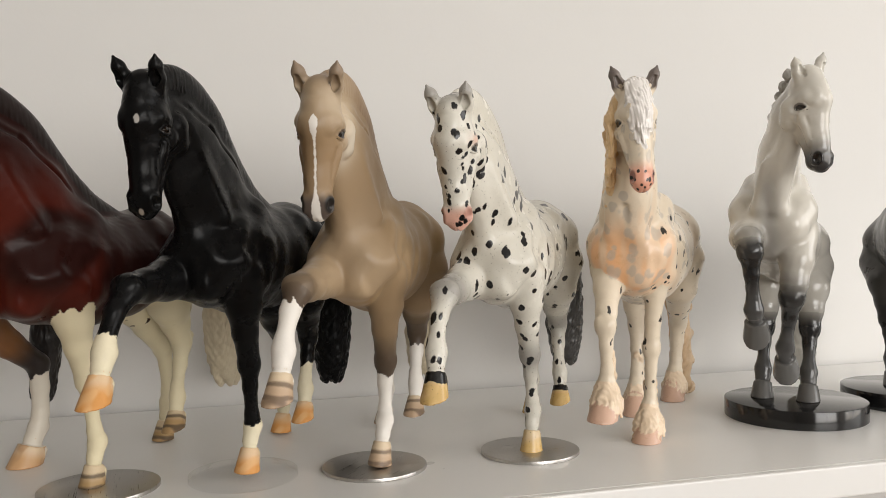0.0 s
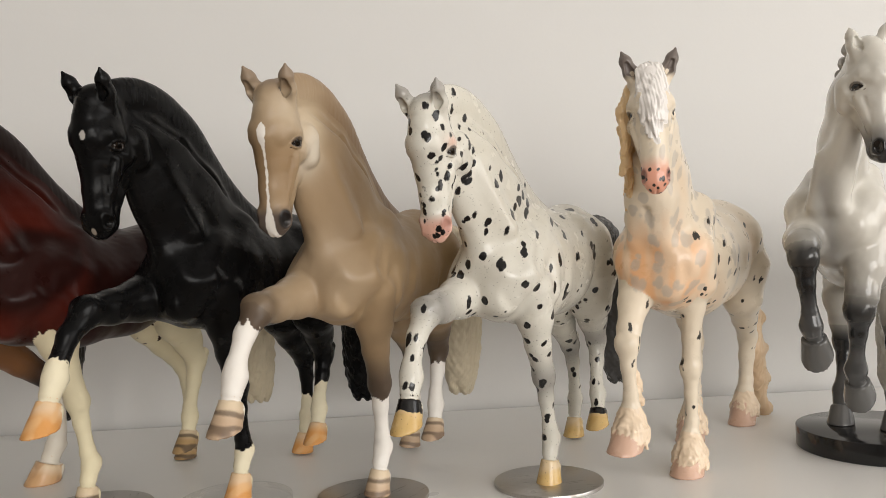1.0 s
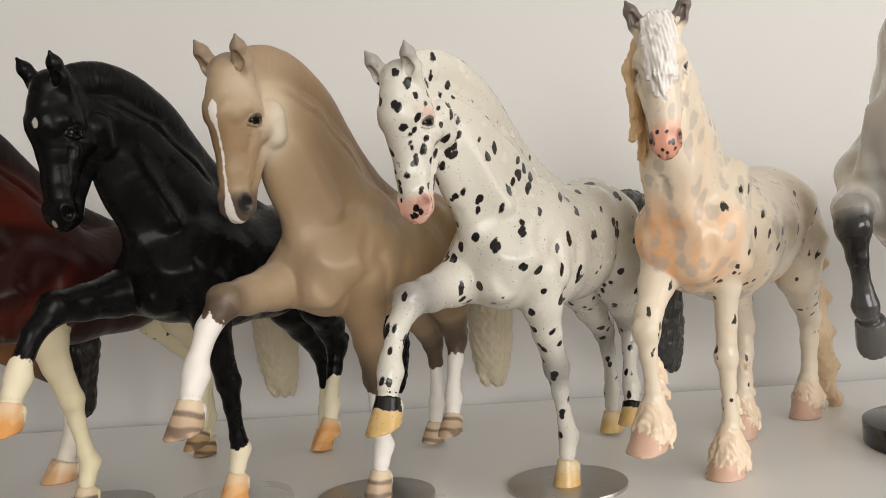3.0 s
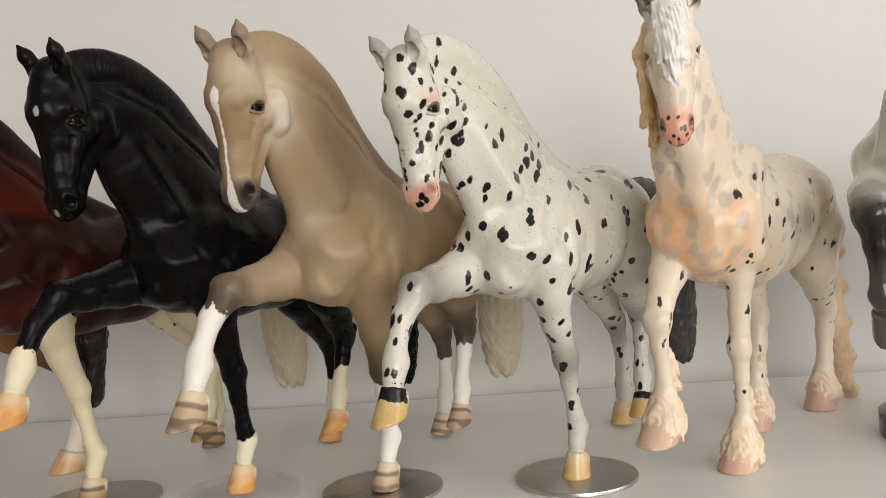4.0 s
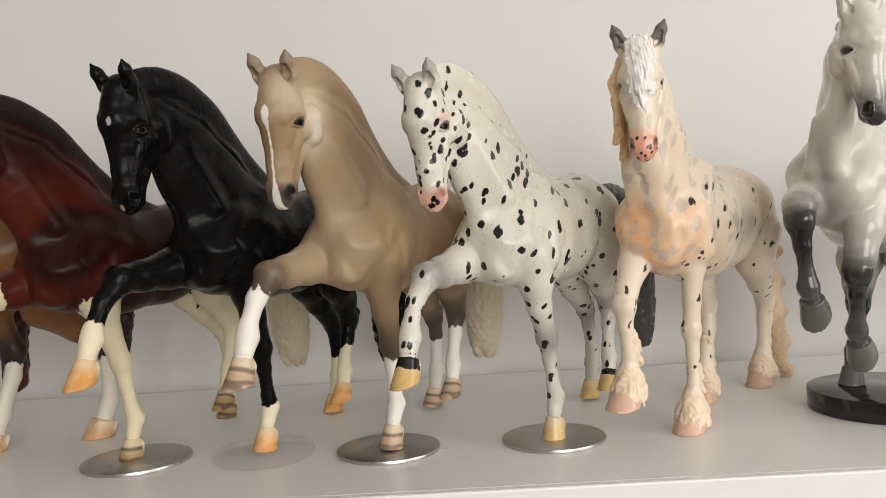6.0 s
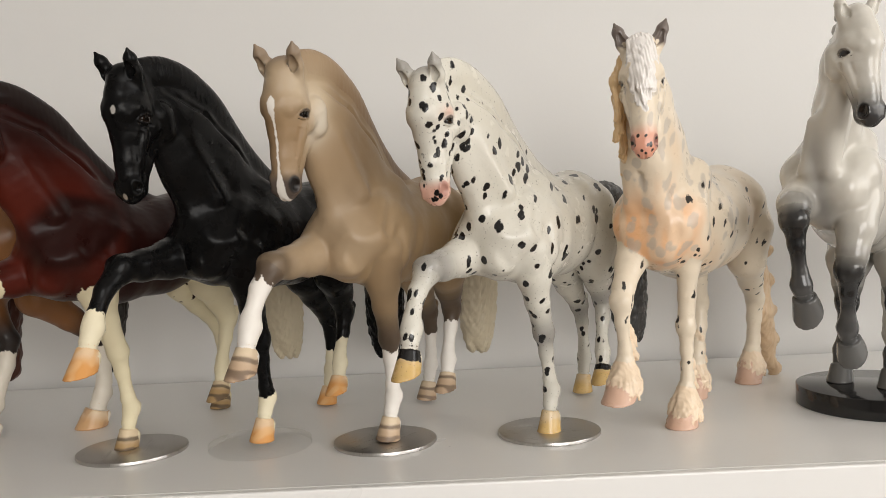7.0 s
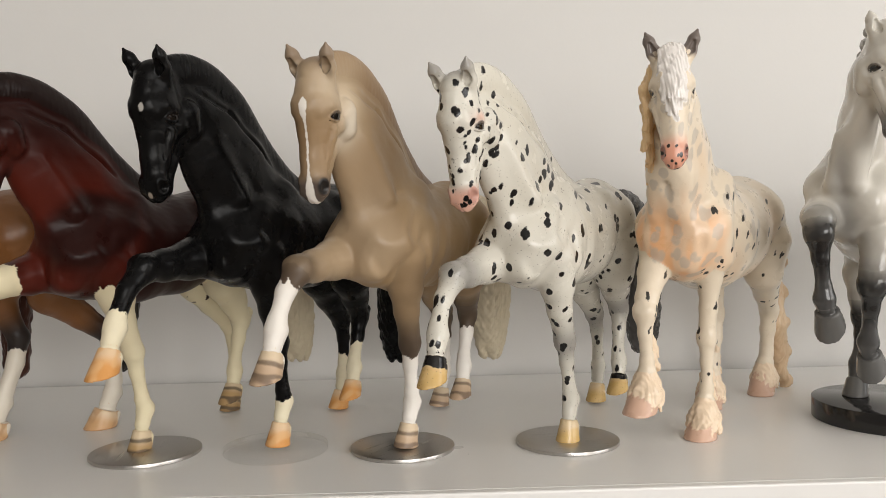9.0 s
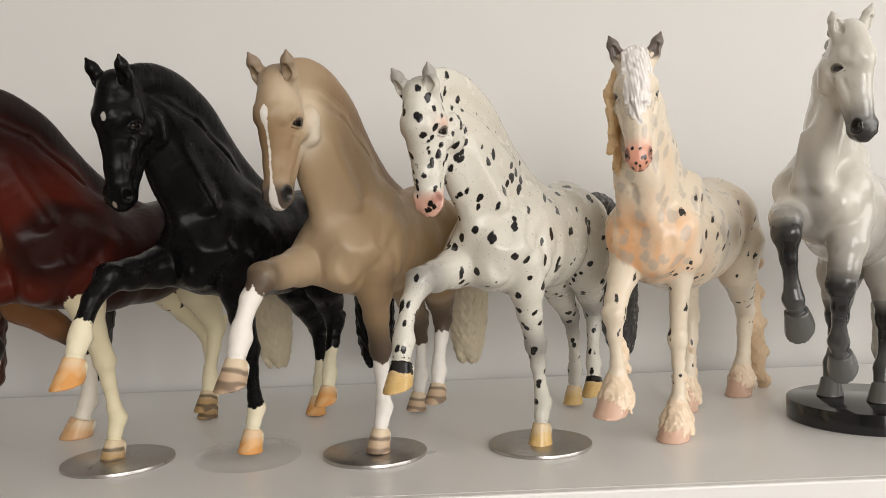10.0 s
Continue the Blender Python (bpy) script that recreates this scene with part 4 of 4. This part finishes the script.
def hooves(col, m, g, a, b, bands=0.0):
    z = g["along"]
    col = tint(col, m["hoof"], a)
    col = tint(col, m["hoof"] * smooth(z, 0.004, 0.012) * 0.65, (0.74, 0.62, 0.44))
    return tint(col, m["hoof"] * smooth(np.sin(z * 900 + blotch(g["pts"], 300, 9)) if bands else blotch(g["pts"], 500, 4), 0.1, 0.8) * 0.8, b)


def under(col, light, colour):
    return tint(col, (light < -2).astype(float), colour)


def paint_black(g):
    m = masks(g)
    p, x = g["pts"], g["face"]
    col = np.tile((0.004, 0.0039, 0.004), (len(p), 1))
    col = tint(col, 0.5 * smooth(blotch(p, 90, 1), 0.2, 1.2), (0.011, 0.0105, 0.0105))
    hooved = col = hooves(col, m, g, (0.64, 0.31, 0.10), (0.70, 0.42, 0.20))
    light = socks(g, m, (0.013, 0.017, 0.026, 0.026))
    col = under(col, light - 3, (0.75, 0.68, 0.50))
    col = np.where(m["hoof"][:, None] > 0, hooved, col)
    light = np.where(m["hoof"] > 0, 9, light)
    star = (np.sqrt(((x[:, 1] - 0.0036) / 0.5) ** 2 + (x[:, 2] + 0.0125) ** 2) - 0.0024) * 1000 + np.where(x[:, 0] > 0.006, 0, 9)
    snip = (np.sqrt((x[:, 1] - 0.001) ** 2 + ((x[:, 2] + 0.0595) / 1.4) ** 2) - 0.0013) * 1000 + np.where(x[:, 0] > 0.006, 0, 9)
    col = tint(col, smooth(0.4 - star - 0.5 * np.abs(blotch(p, 1500, 9)), 0.0, 0.5), (0.36, 0.34, 0.31))
    col = tint(col, smooth(0.2 - snip, 0.0, 0.5), (0.26, 0.22, 0.18))
    return eyes(g, col, m, (0.002, 0.002, 0.002), (0.006, 0.005, 0.005)), light, np.full(len(p), 9.0)


def paint_tan(g):
    m = masks(g)
    p, x = g["pts"], g["face"]
    col = np.tile((0.30, 0.205, 0.114), (len(p), 1))
    col = tint(col, smooth(blotch(p, 60, 2), 0.0, 1.2) * 0.4, (0.41, 0.30, 0.175))
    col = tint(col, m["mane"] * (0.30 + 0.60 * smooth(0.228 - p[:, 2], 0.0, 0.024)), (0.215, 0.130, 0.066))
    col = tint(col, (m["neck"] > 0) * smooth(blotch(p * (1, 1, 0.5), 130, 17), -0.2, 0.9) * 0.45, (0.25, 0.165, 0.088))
    # highlight on the upper neck, put into the coat colour
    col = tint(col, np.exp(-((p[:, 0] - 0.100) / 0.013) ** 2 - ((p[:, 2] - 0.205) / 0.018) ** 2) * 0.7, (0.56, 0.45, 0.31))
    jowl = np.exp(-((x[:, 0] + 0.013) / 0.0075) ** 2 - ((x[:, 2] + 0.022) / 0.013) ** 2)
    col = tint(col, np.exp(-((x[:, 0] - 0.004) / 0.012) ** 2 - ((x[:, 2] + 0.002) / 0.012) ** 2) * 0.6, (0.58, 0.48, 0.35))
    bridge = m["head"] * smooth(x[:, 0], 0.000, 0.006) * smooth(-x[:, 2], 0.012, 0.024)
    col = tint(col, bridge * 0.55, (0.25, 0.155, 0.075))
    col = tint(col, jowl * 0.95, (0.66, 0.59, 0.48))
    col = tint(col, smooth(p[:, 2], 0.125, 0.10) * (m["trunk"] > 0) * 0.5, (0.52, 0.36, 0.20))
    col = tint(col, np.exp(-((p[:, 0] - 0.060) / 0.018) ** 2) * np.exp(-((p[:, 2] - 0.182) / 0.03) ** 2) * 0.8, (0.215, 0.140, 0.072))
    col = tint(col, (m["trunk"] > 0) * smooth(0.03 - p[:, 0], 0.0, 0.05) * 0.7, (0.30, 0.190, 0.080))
    # chest front painted paler, as light from above would leave it
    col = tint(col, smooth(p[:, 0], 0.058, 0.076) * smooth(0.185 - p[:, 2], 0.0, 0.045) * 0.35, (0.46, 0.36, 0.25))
    col = tint(col, m["head"] * smooth(-x[:, 2], 0.046, 0.054), (0.10, 0.075, 0.06))
    col = tint(col, np.maximum(m["ear"], m["head"]) * smooth(x[:, 2], 0.004, 0.015) * 0.6, (0.22, 0.17, 0.13))
    hollow = np.exp(-((x[:, 2] - 0.0090) / 0.0050) ** 2) * smooth(x[:, 0] - x[:, 2] * 0.72, 0.0005, 0.0025)
    col = tint(col, m["ear"] * hollow * 0.85, (0.045, 0.036, 0.030))
    for n, hi in zip(LEGS, (0.082, 0.066, 0.085, 0.085)):
        col = tint(col, smooth(hi - m["down" + n], 0.0, 0.030) * (m[n] > 0), (0.085, 0.058, 0.038))
    col = tint(col, m["tail"], (0.60, 0.52, 0.38))
    hooved = col = hooves(col, m, g, (0.50, 0.36, 0.24), (0.14, 0.095, 0.065), 1)
    light = socks(g, m, (0.044, 0.034, 0.036, 0.036))
    col = under(col, light - 3, (0.80, 0.76, 0.70))
    col = np.where(m["hoof"][:, None] > 0, hooved, col)
    light = np.where(m["hoof"] > 0, 9, light)
    half = 0.0021 - 0.0015 * smooth(-x[:, 2], 0.013, 0.022) + 0.0020 * smooth(-x[:, 2], 0.046, 0.057)
    half = half - 0.0026 * (1 - smooth(-x[:, 2], 0.002, 0.010))
    blaze = (np.abs(x[:, 1] - 0.0008) - half * smooth(-x[:, 2], 0.002, 0.012)) * 1000 + 3 * (1 - smooth(-x[:, 2], 0.004, 0.010)) + np.where((x[:, 0] > 0.006) & (m["head"] > 0), 0, 9)
    return eyes(g, col, m), np.minimum(light, blaze), np.full(len(p), 9.0)


def paint_spotted(g):
    m = masks(g)
    p, x = g["pts"], g["face"]
    col = np.tile((0.65, 0.625, 0.55), (len(p), 1))
    col = tint(col, smooth(-blotch(p, 50, 6), 0.2, 1.2) * 0.35, (0.55, 0.51, 0.41))
    col = tint(col, np.maximum(m["ear"], m["head"]) * smooth(x[:, 2], 0.005, 0.016) * 0.7, (0.22, 0.205, 0.195))
    pink = np.exp(-((x[:, 0] - 0.002) / 0.006) ** 2 - ((x[:, 2] + 0.0130) / 0.0035) ** 2) * (np.abs(x[:, 1]) > 0.006)
    col = tint(col, pink * 0.8, (0.72, 0.46, 0.36))
    col = tint(col, m["head"] * smooth(-x[:, 2], 0.047, 0.055), (0.78, 0.46, 0.36))
    for n in LEGS:
        d = m["down" + n]
        col = tint(col, (m[n] > 0) * np.exp(-((d - 0.050) / 0.014) ** 2) * 0.75, (0.20, 0.19, 0.18))
    col = tint(col, m["tail"], (0.06, 0.058, 0.056))
    hooved = col = hooves(col, m, g, (0.60, 0.40, 0.15), (0.66, 0.46, 0.2))
    near_eye = (np.sqrt((x[:, 0] - 0.0018) ** 2 + (x[:, 2] + 0.0178) ** 2) < 0.0062) & (m["head"] > 0)
    ok = (m["tail"] == 0) & (m["hoof"] == 0) & (m["ear"] == 0) & (m["eye"] == 0) & ~near_eye
    small = (m["head"] > 0) | (sum(m[n] for n in LEGS) > 0) & (p[:, 2] < 0.09)
    dark = spots(p, 210, 11, 0.0027, ok & ~small, 1.9, CHIEF)
    dark = np.minimum(dark, spots(p, 150, 12, 0.0023, ok & small, 1.8))
    muzzle = spots(p, 14, 13, 0.0015, (m["head"] > 0) & (x[:, 2] < -0.045))
    cor = np.where(np.isin(g["tags"], ("hooffore" + "R", "hoofhindL")), (0.0075 - g["along"]) * 1000 + 1.2 * np.abs(blotch(p, 700, 3)), 9)
    return eyes(g, col, m, (0.45, 0.24, 0.19)), np.full(len(p), 9.0), np.minimum(np.minimum(dark, muzzle), cor)


def paint_cream(g):
    m = masks(g)
    p, x = g["pts"], g["face"]
    col = np.tile((0.76, 0.66, 0.52), (len(p), 1))
    col = tint(col, smooth(blotch(p, 70, 21), 0.0, 1.0) * 0.5 * (m["trunk"] + m["neck"]), (0.78, 0.57, 0.38))
    col = tint(col, (m["trunk"] + m["neck"]) * smooth(p[:, 0], 0.050, 0.085) * smooth(0.172 - p[:, 2], 0.0, 0.04) * (0.35 + 0.65 * smooth(blotch(p * (1, 1, 0.3), 360, 27), -0.5, 0.6)), (0.80, 0.45, 0.23))
    where = ((m["trunk"] > 0) & (p[:, 0] > 0.0)) | (m["neck"] > 0)
    grey = np.minimum(spots(p, 120, 22, 0.0037, where, 2.2), spots(p, 26, 24, 0.0024, (m["head"] > 0) & (x[:, 2] < -0.020) & (x[:, 2] > -0.046), 1.8))
    grey = smooth(0.5 - grey - 0.35 * blotch(p, 900, 23), 0.0, 0.8)
    col = tint(col, grey * 0.62, (0.47, 0.42, 0.365))
    col = tint(col, m["head"] * smooth(-x[:, 2], 0.042, 0.054), (0.76, 0.37, 0.26))
    col = tint(col, m["ear"] * smooth(x[:, 0], -0.001, 0.002) * smooth(x[:, 2], 0.003, 0.007) * 0.95, (0.13, 0.105, 0.095))
    lock = np.maximum(m["forelock"], (x[:, 2] > -0.020) * (x[:, 0] > 0.006) * (np.abs(x[:, 1]) < 0.0062))
    col = tint(col, lock, (0.82, 0.78, 0.74))
    col = tint(col, m["mane"], (0.74, 0.52, 0.28))
    col = tint(col, m["tail"], (0.76, 0.56, 0.36))
    col = tint(col, m["feather"], (0.80, 0.64, 0.47))
    col = tint(col, m["hoof"], (0.64, 0.42, 0.31))
    ok = (m["trunk"] + sum(m[n] for n in LEGS) > 0)
    dark = spots(p, 170, 31, 0.0015, ok & ((p[:, 0] < 0.07) | (m["trunk"] == 0)), 2.9)
    dark = np.minimum(dark, spots(p, 40, 33, 0.0013, (m["head"] > 0) & (x[:, 2] < -0.050), 1.5))
    return eyes(g, col, m, (0.30, 0.14, 0.11), (0.016, 0.012, 0.010)), np.full(len(p), 9.0), dark


def paint_grey(g, shade=1.0):
    m = masks(g)
    p, x = g["pts"], g["face"]
    col = np.tile((0.62, 0.59, 0.525), (len(p), 1)) * shade
    # shading put into the coat: darker low down, then in the chest hollow
    col = tint(col, smooth(0.140 - p[:, 2], 0.0, 0.05) * 0.60, tuple(v * shade for v in (0.27, 0.258, 0.235)))
    hollow = np.exp(-(p[:, 1] / 0.008) ** 2) * smooth(p[:, 0], 0.06, 0.085) * smooth(0.19 - p[:, 2], 0.0, 0.03)
    col = tint(col, hollow * 0.8, tuple(v * shade for v in (0.30, 0.29, 0.27)))
    col = tint(col, smooth(blotch(p, 80, 41), 0.0, 1.2) * 0.6, tuple(v * shade for v in (0.40, 0.385, 0.36)))
    col = tint(col, m["head"] * smooth(-x[:, 2], 0.034, 0.056), (0.035, 0.034, 0.035))
    col = tint(col, m["mane"] * 0.6, (0.33, 0.32, 0.30))
    for n in LEGS:
        d = m["down" + n]
        col = tint(col, (m[n] > 0) * smooth(0.066 - d, 0.0, 0.022), (0.014, 0.014, 0.0145))
        col = tint(col, (m[n] > 0) * smooth(0.030 - d, 0.0, 0.015) * 0.35, (0.14, 0.138, 0.135))
    col = tint(col, m["hoof"], (0.10, 0.098, 0.094))
    col = tint(col, m["tail"], tuple(v * shade for v in (0.45, 0.43, 0.38)))
    return eyes(g, col, m), np.full(len(p), 9.0), np.full(len(p), 9.0)


def paint_bay(g, red=(0.075, 0.012, 0.007), deep=(0.011, 0.0045, 0.004)):
    m = masks(g)
    p, x = g["pts"], g["face"]
    col = np.tile(red, (len(p), 1))
    warm = smooth(p[:, 0], 0.02, 0.05) * smooth(0.205 - p[:, 2], 0.0, 0.04)
    col = tint(col, np.maximum(1 - warm, smooth(blotch(p, 75, 51), -0.3, 0.7)) * 0.86, deep)
    col = tint(col, m["mane"], (0.014, 0.008, 0.007))
    col = tint(col, m["head"] * smooth(-x[:, 2], 0.025, 0.05), (0.014, 0.010, 0.010))
    col = tint(col, m["tail"], (0.60, 0.52, 0.38))
    hooved = col = hooves(col, m, g, (0.38, 0.25, 0.12), (0.08, 0.06, 0.045), 1)
    light = socks(g, m, (0.100, 0.070, 0.105, 0.105))
    col = under(col, light - 3, (0.72, 0.64, 0.44))
    col = np.where(m["hoof"][:, None] > 0, hooved, col)
    return eyes(g, col, m), np.where(m["hoof"] > 0, 9, light), np.full(len(p), 9.0)


def paint_chestnut(g):
    m = masks(g)
    p, x = g["pts"], g["face"]
    col = np.tile((0.21, 0.088, 0.028), (len(p), 1))
    col = tint(col, smooth(blotch(p, 60, 61), 0.0, 1.0) * 0.5, (0.14, 0.055, 0.020))
    for n in LEGS:
        col = tint(col, (m[n] > 0) * smooth(0.085 - m["down" + n], 0.0, 0.025), (0.02, 0.014, 0.012))
    col = tint(col, m["mane"] + m["tail"], (0.013, 0.010, 0.009))
    hooved = col = hooves(col, m, g, (0.60, 0.36, 0.18), (0.5, 0.3, 0.16))
    light = socks(g, m, (0.045, 0.045, 0.048, 0.048))
    col = under(col, light - 3, (0.72, 0.66, 0.56))
    col = np.where(m["hoof"][:, None] > 0, hooved, col)
    light = np.where(m["hoof"] > 0, 9, light)
    return eyes(g, col, m), light, np.full(len(p), 9.0)


def paint_liver(g):
    m = masks(g)
    p = g["pts"]
    col = np.tile((0.060, 0.018, 0.010), (len(p), 1))
    col = tint(col, smooth(blotch(p, 60, 71), 0.0, 1.0) * 0.5, (0.035, 0.012, 0.008))
    hooved = col = hooves(col, m, g, (0.10, 0.06, 0.04), (0.06, 0.04, 0.03))
    return eyes(g, col, m), np.full(len(p), 9.0), np.full(len(p), 9.0)


TROT = fields(trotter, 0.00042, 0.16)
WALK = fields(walker, 0.00045)
PLAIN = fields(functools.partial(walker, True), 0.0006)
PIAFFE = fields(piaffer, 0.00048)

INK = (0.008, 0.0075, 0.0075)
figure("horse_figurine", TROT, *paint_bay(TROT), figurine("bay_paint", (0.72, 0.64, 0.44), INK, 0.32, 0.0, gloss=0.12), pose(-0.1993, 0.4876, 0.0030, -1.0, -0.5, -105.5), "dark red bay trotting model horse with cream legs")
figure("horse_figurine", TROT, *paint_black(TROT), figurine("black_paint", (0.75, 0.68, 0.50), INK, 0.28, 0.0, gloss=0.11), pose(-0.1101, 0.5029, 0.0070, -2.1, -2.8, -103.2), "black trotting model horse with cream pasterns and orange hooves")
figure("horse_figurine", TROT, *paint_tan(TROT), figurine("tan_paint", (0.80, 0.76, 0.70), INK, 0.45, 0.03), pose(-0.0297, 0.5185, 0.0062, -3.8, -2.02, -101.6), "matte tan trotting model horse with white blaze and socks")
figure("horse_figurine", TROT, *paint_spotted(TROT), figurine("spotted_paint", (0.78, 0.75, 0.68), INK, 0.25, 0.18, 0.2, 0.7), pose(0.0741, 0.5512, 0.0040, 0, 0, -111), "glossy white trotting model horse with black leopard spots")
figure("horse_figurine", WALK, *paint_cream(WALK), figurine("cream_paint", (0.8, 0.78, 0.74), (0.03, 0.026, 0.022), 0.30, 0.2, 0.3), pose(0.1754, 0.6022, 0, 0, 0, -113.1), "peach cream feathered model horse with small dark spots")
figure("horse_figurine", PIAFFE, *paint_grey(PIAFFE), figurine("grey_paint", (0.75, 0.73, 0.68), INK, 0.22, 0.4), pose(0.2876, 0.6222, 0.014, 0, 0, -117.4), "pearly grey model horse with plaited mane on a black base")
figure("horse_figurine", PIAFFE, *paint_grey(PIAFFE, 0.10), figurine("iron_paint", (0.3, 0.3, 0.3), INK, 0.3, 0.2), pose(0.4159, 0.6624, 0.014, 0, 0, -108), "dark iron grey model horse on a black base")
figure("horse_figurine", PLAIN, *paint_chestnut(PLAIN), figurine("light_bay_paint", (0.72, 0.66, 0.56), INK, 0.36, 0.05), pose(-0.3253, 0.4389, 0, 0, 0, -126), "light bay model horse with black tail and white socks")
figure("horse_figurine", PLAIN, *paint_liver(PLAIN), figurine("chestnut_paint", (0.72, 0.66, 0.56), INK, 0.36, 0.05), pose(-0.437, 0.4562, 0, 0, 0, -160), "dark chestnut model horse with a long full tail")

disc("display_base", 0.0335, 0.0025, 0.0005, STEEL, pose(0.0767, 0.5302, 0, 0, 0, 20), "round brushed steel base under the spotted horse")
disc("display_base", 0.0335, 0.0025, 0.0005, STEEL, pose(-0.0263, 0.4989, 0, 0, 0, 65), "round brushed steel base under the tan horse")
disc("display_base", 0.0335, 0.0040, 0.0006, ACRYLIC, pose(-0.1070, 0.4825, 0), "round clear acrylic base under the black horse").visible_shadow = False
disc("display_base", 0.0350, 0.0025, 0.0005, STEEL, pose(-0.1888, 0.4625, 0, 0, 0, 110), "round brushed steel base under the bay horse")
disc("display_base", 0.0530, 0.0140, 0.0006, BLACK_BASE, pose(0.2966, 0.6236, 0), "thick round black lacquered base under the grey horse")
disc("display_base", 0.0530, 0.0140, 0.0006, BLACK_BASE, pose(0.4117, 0.6666, 0), "thick round black lacquered base under the iron grey horse")
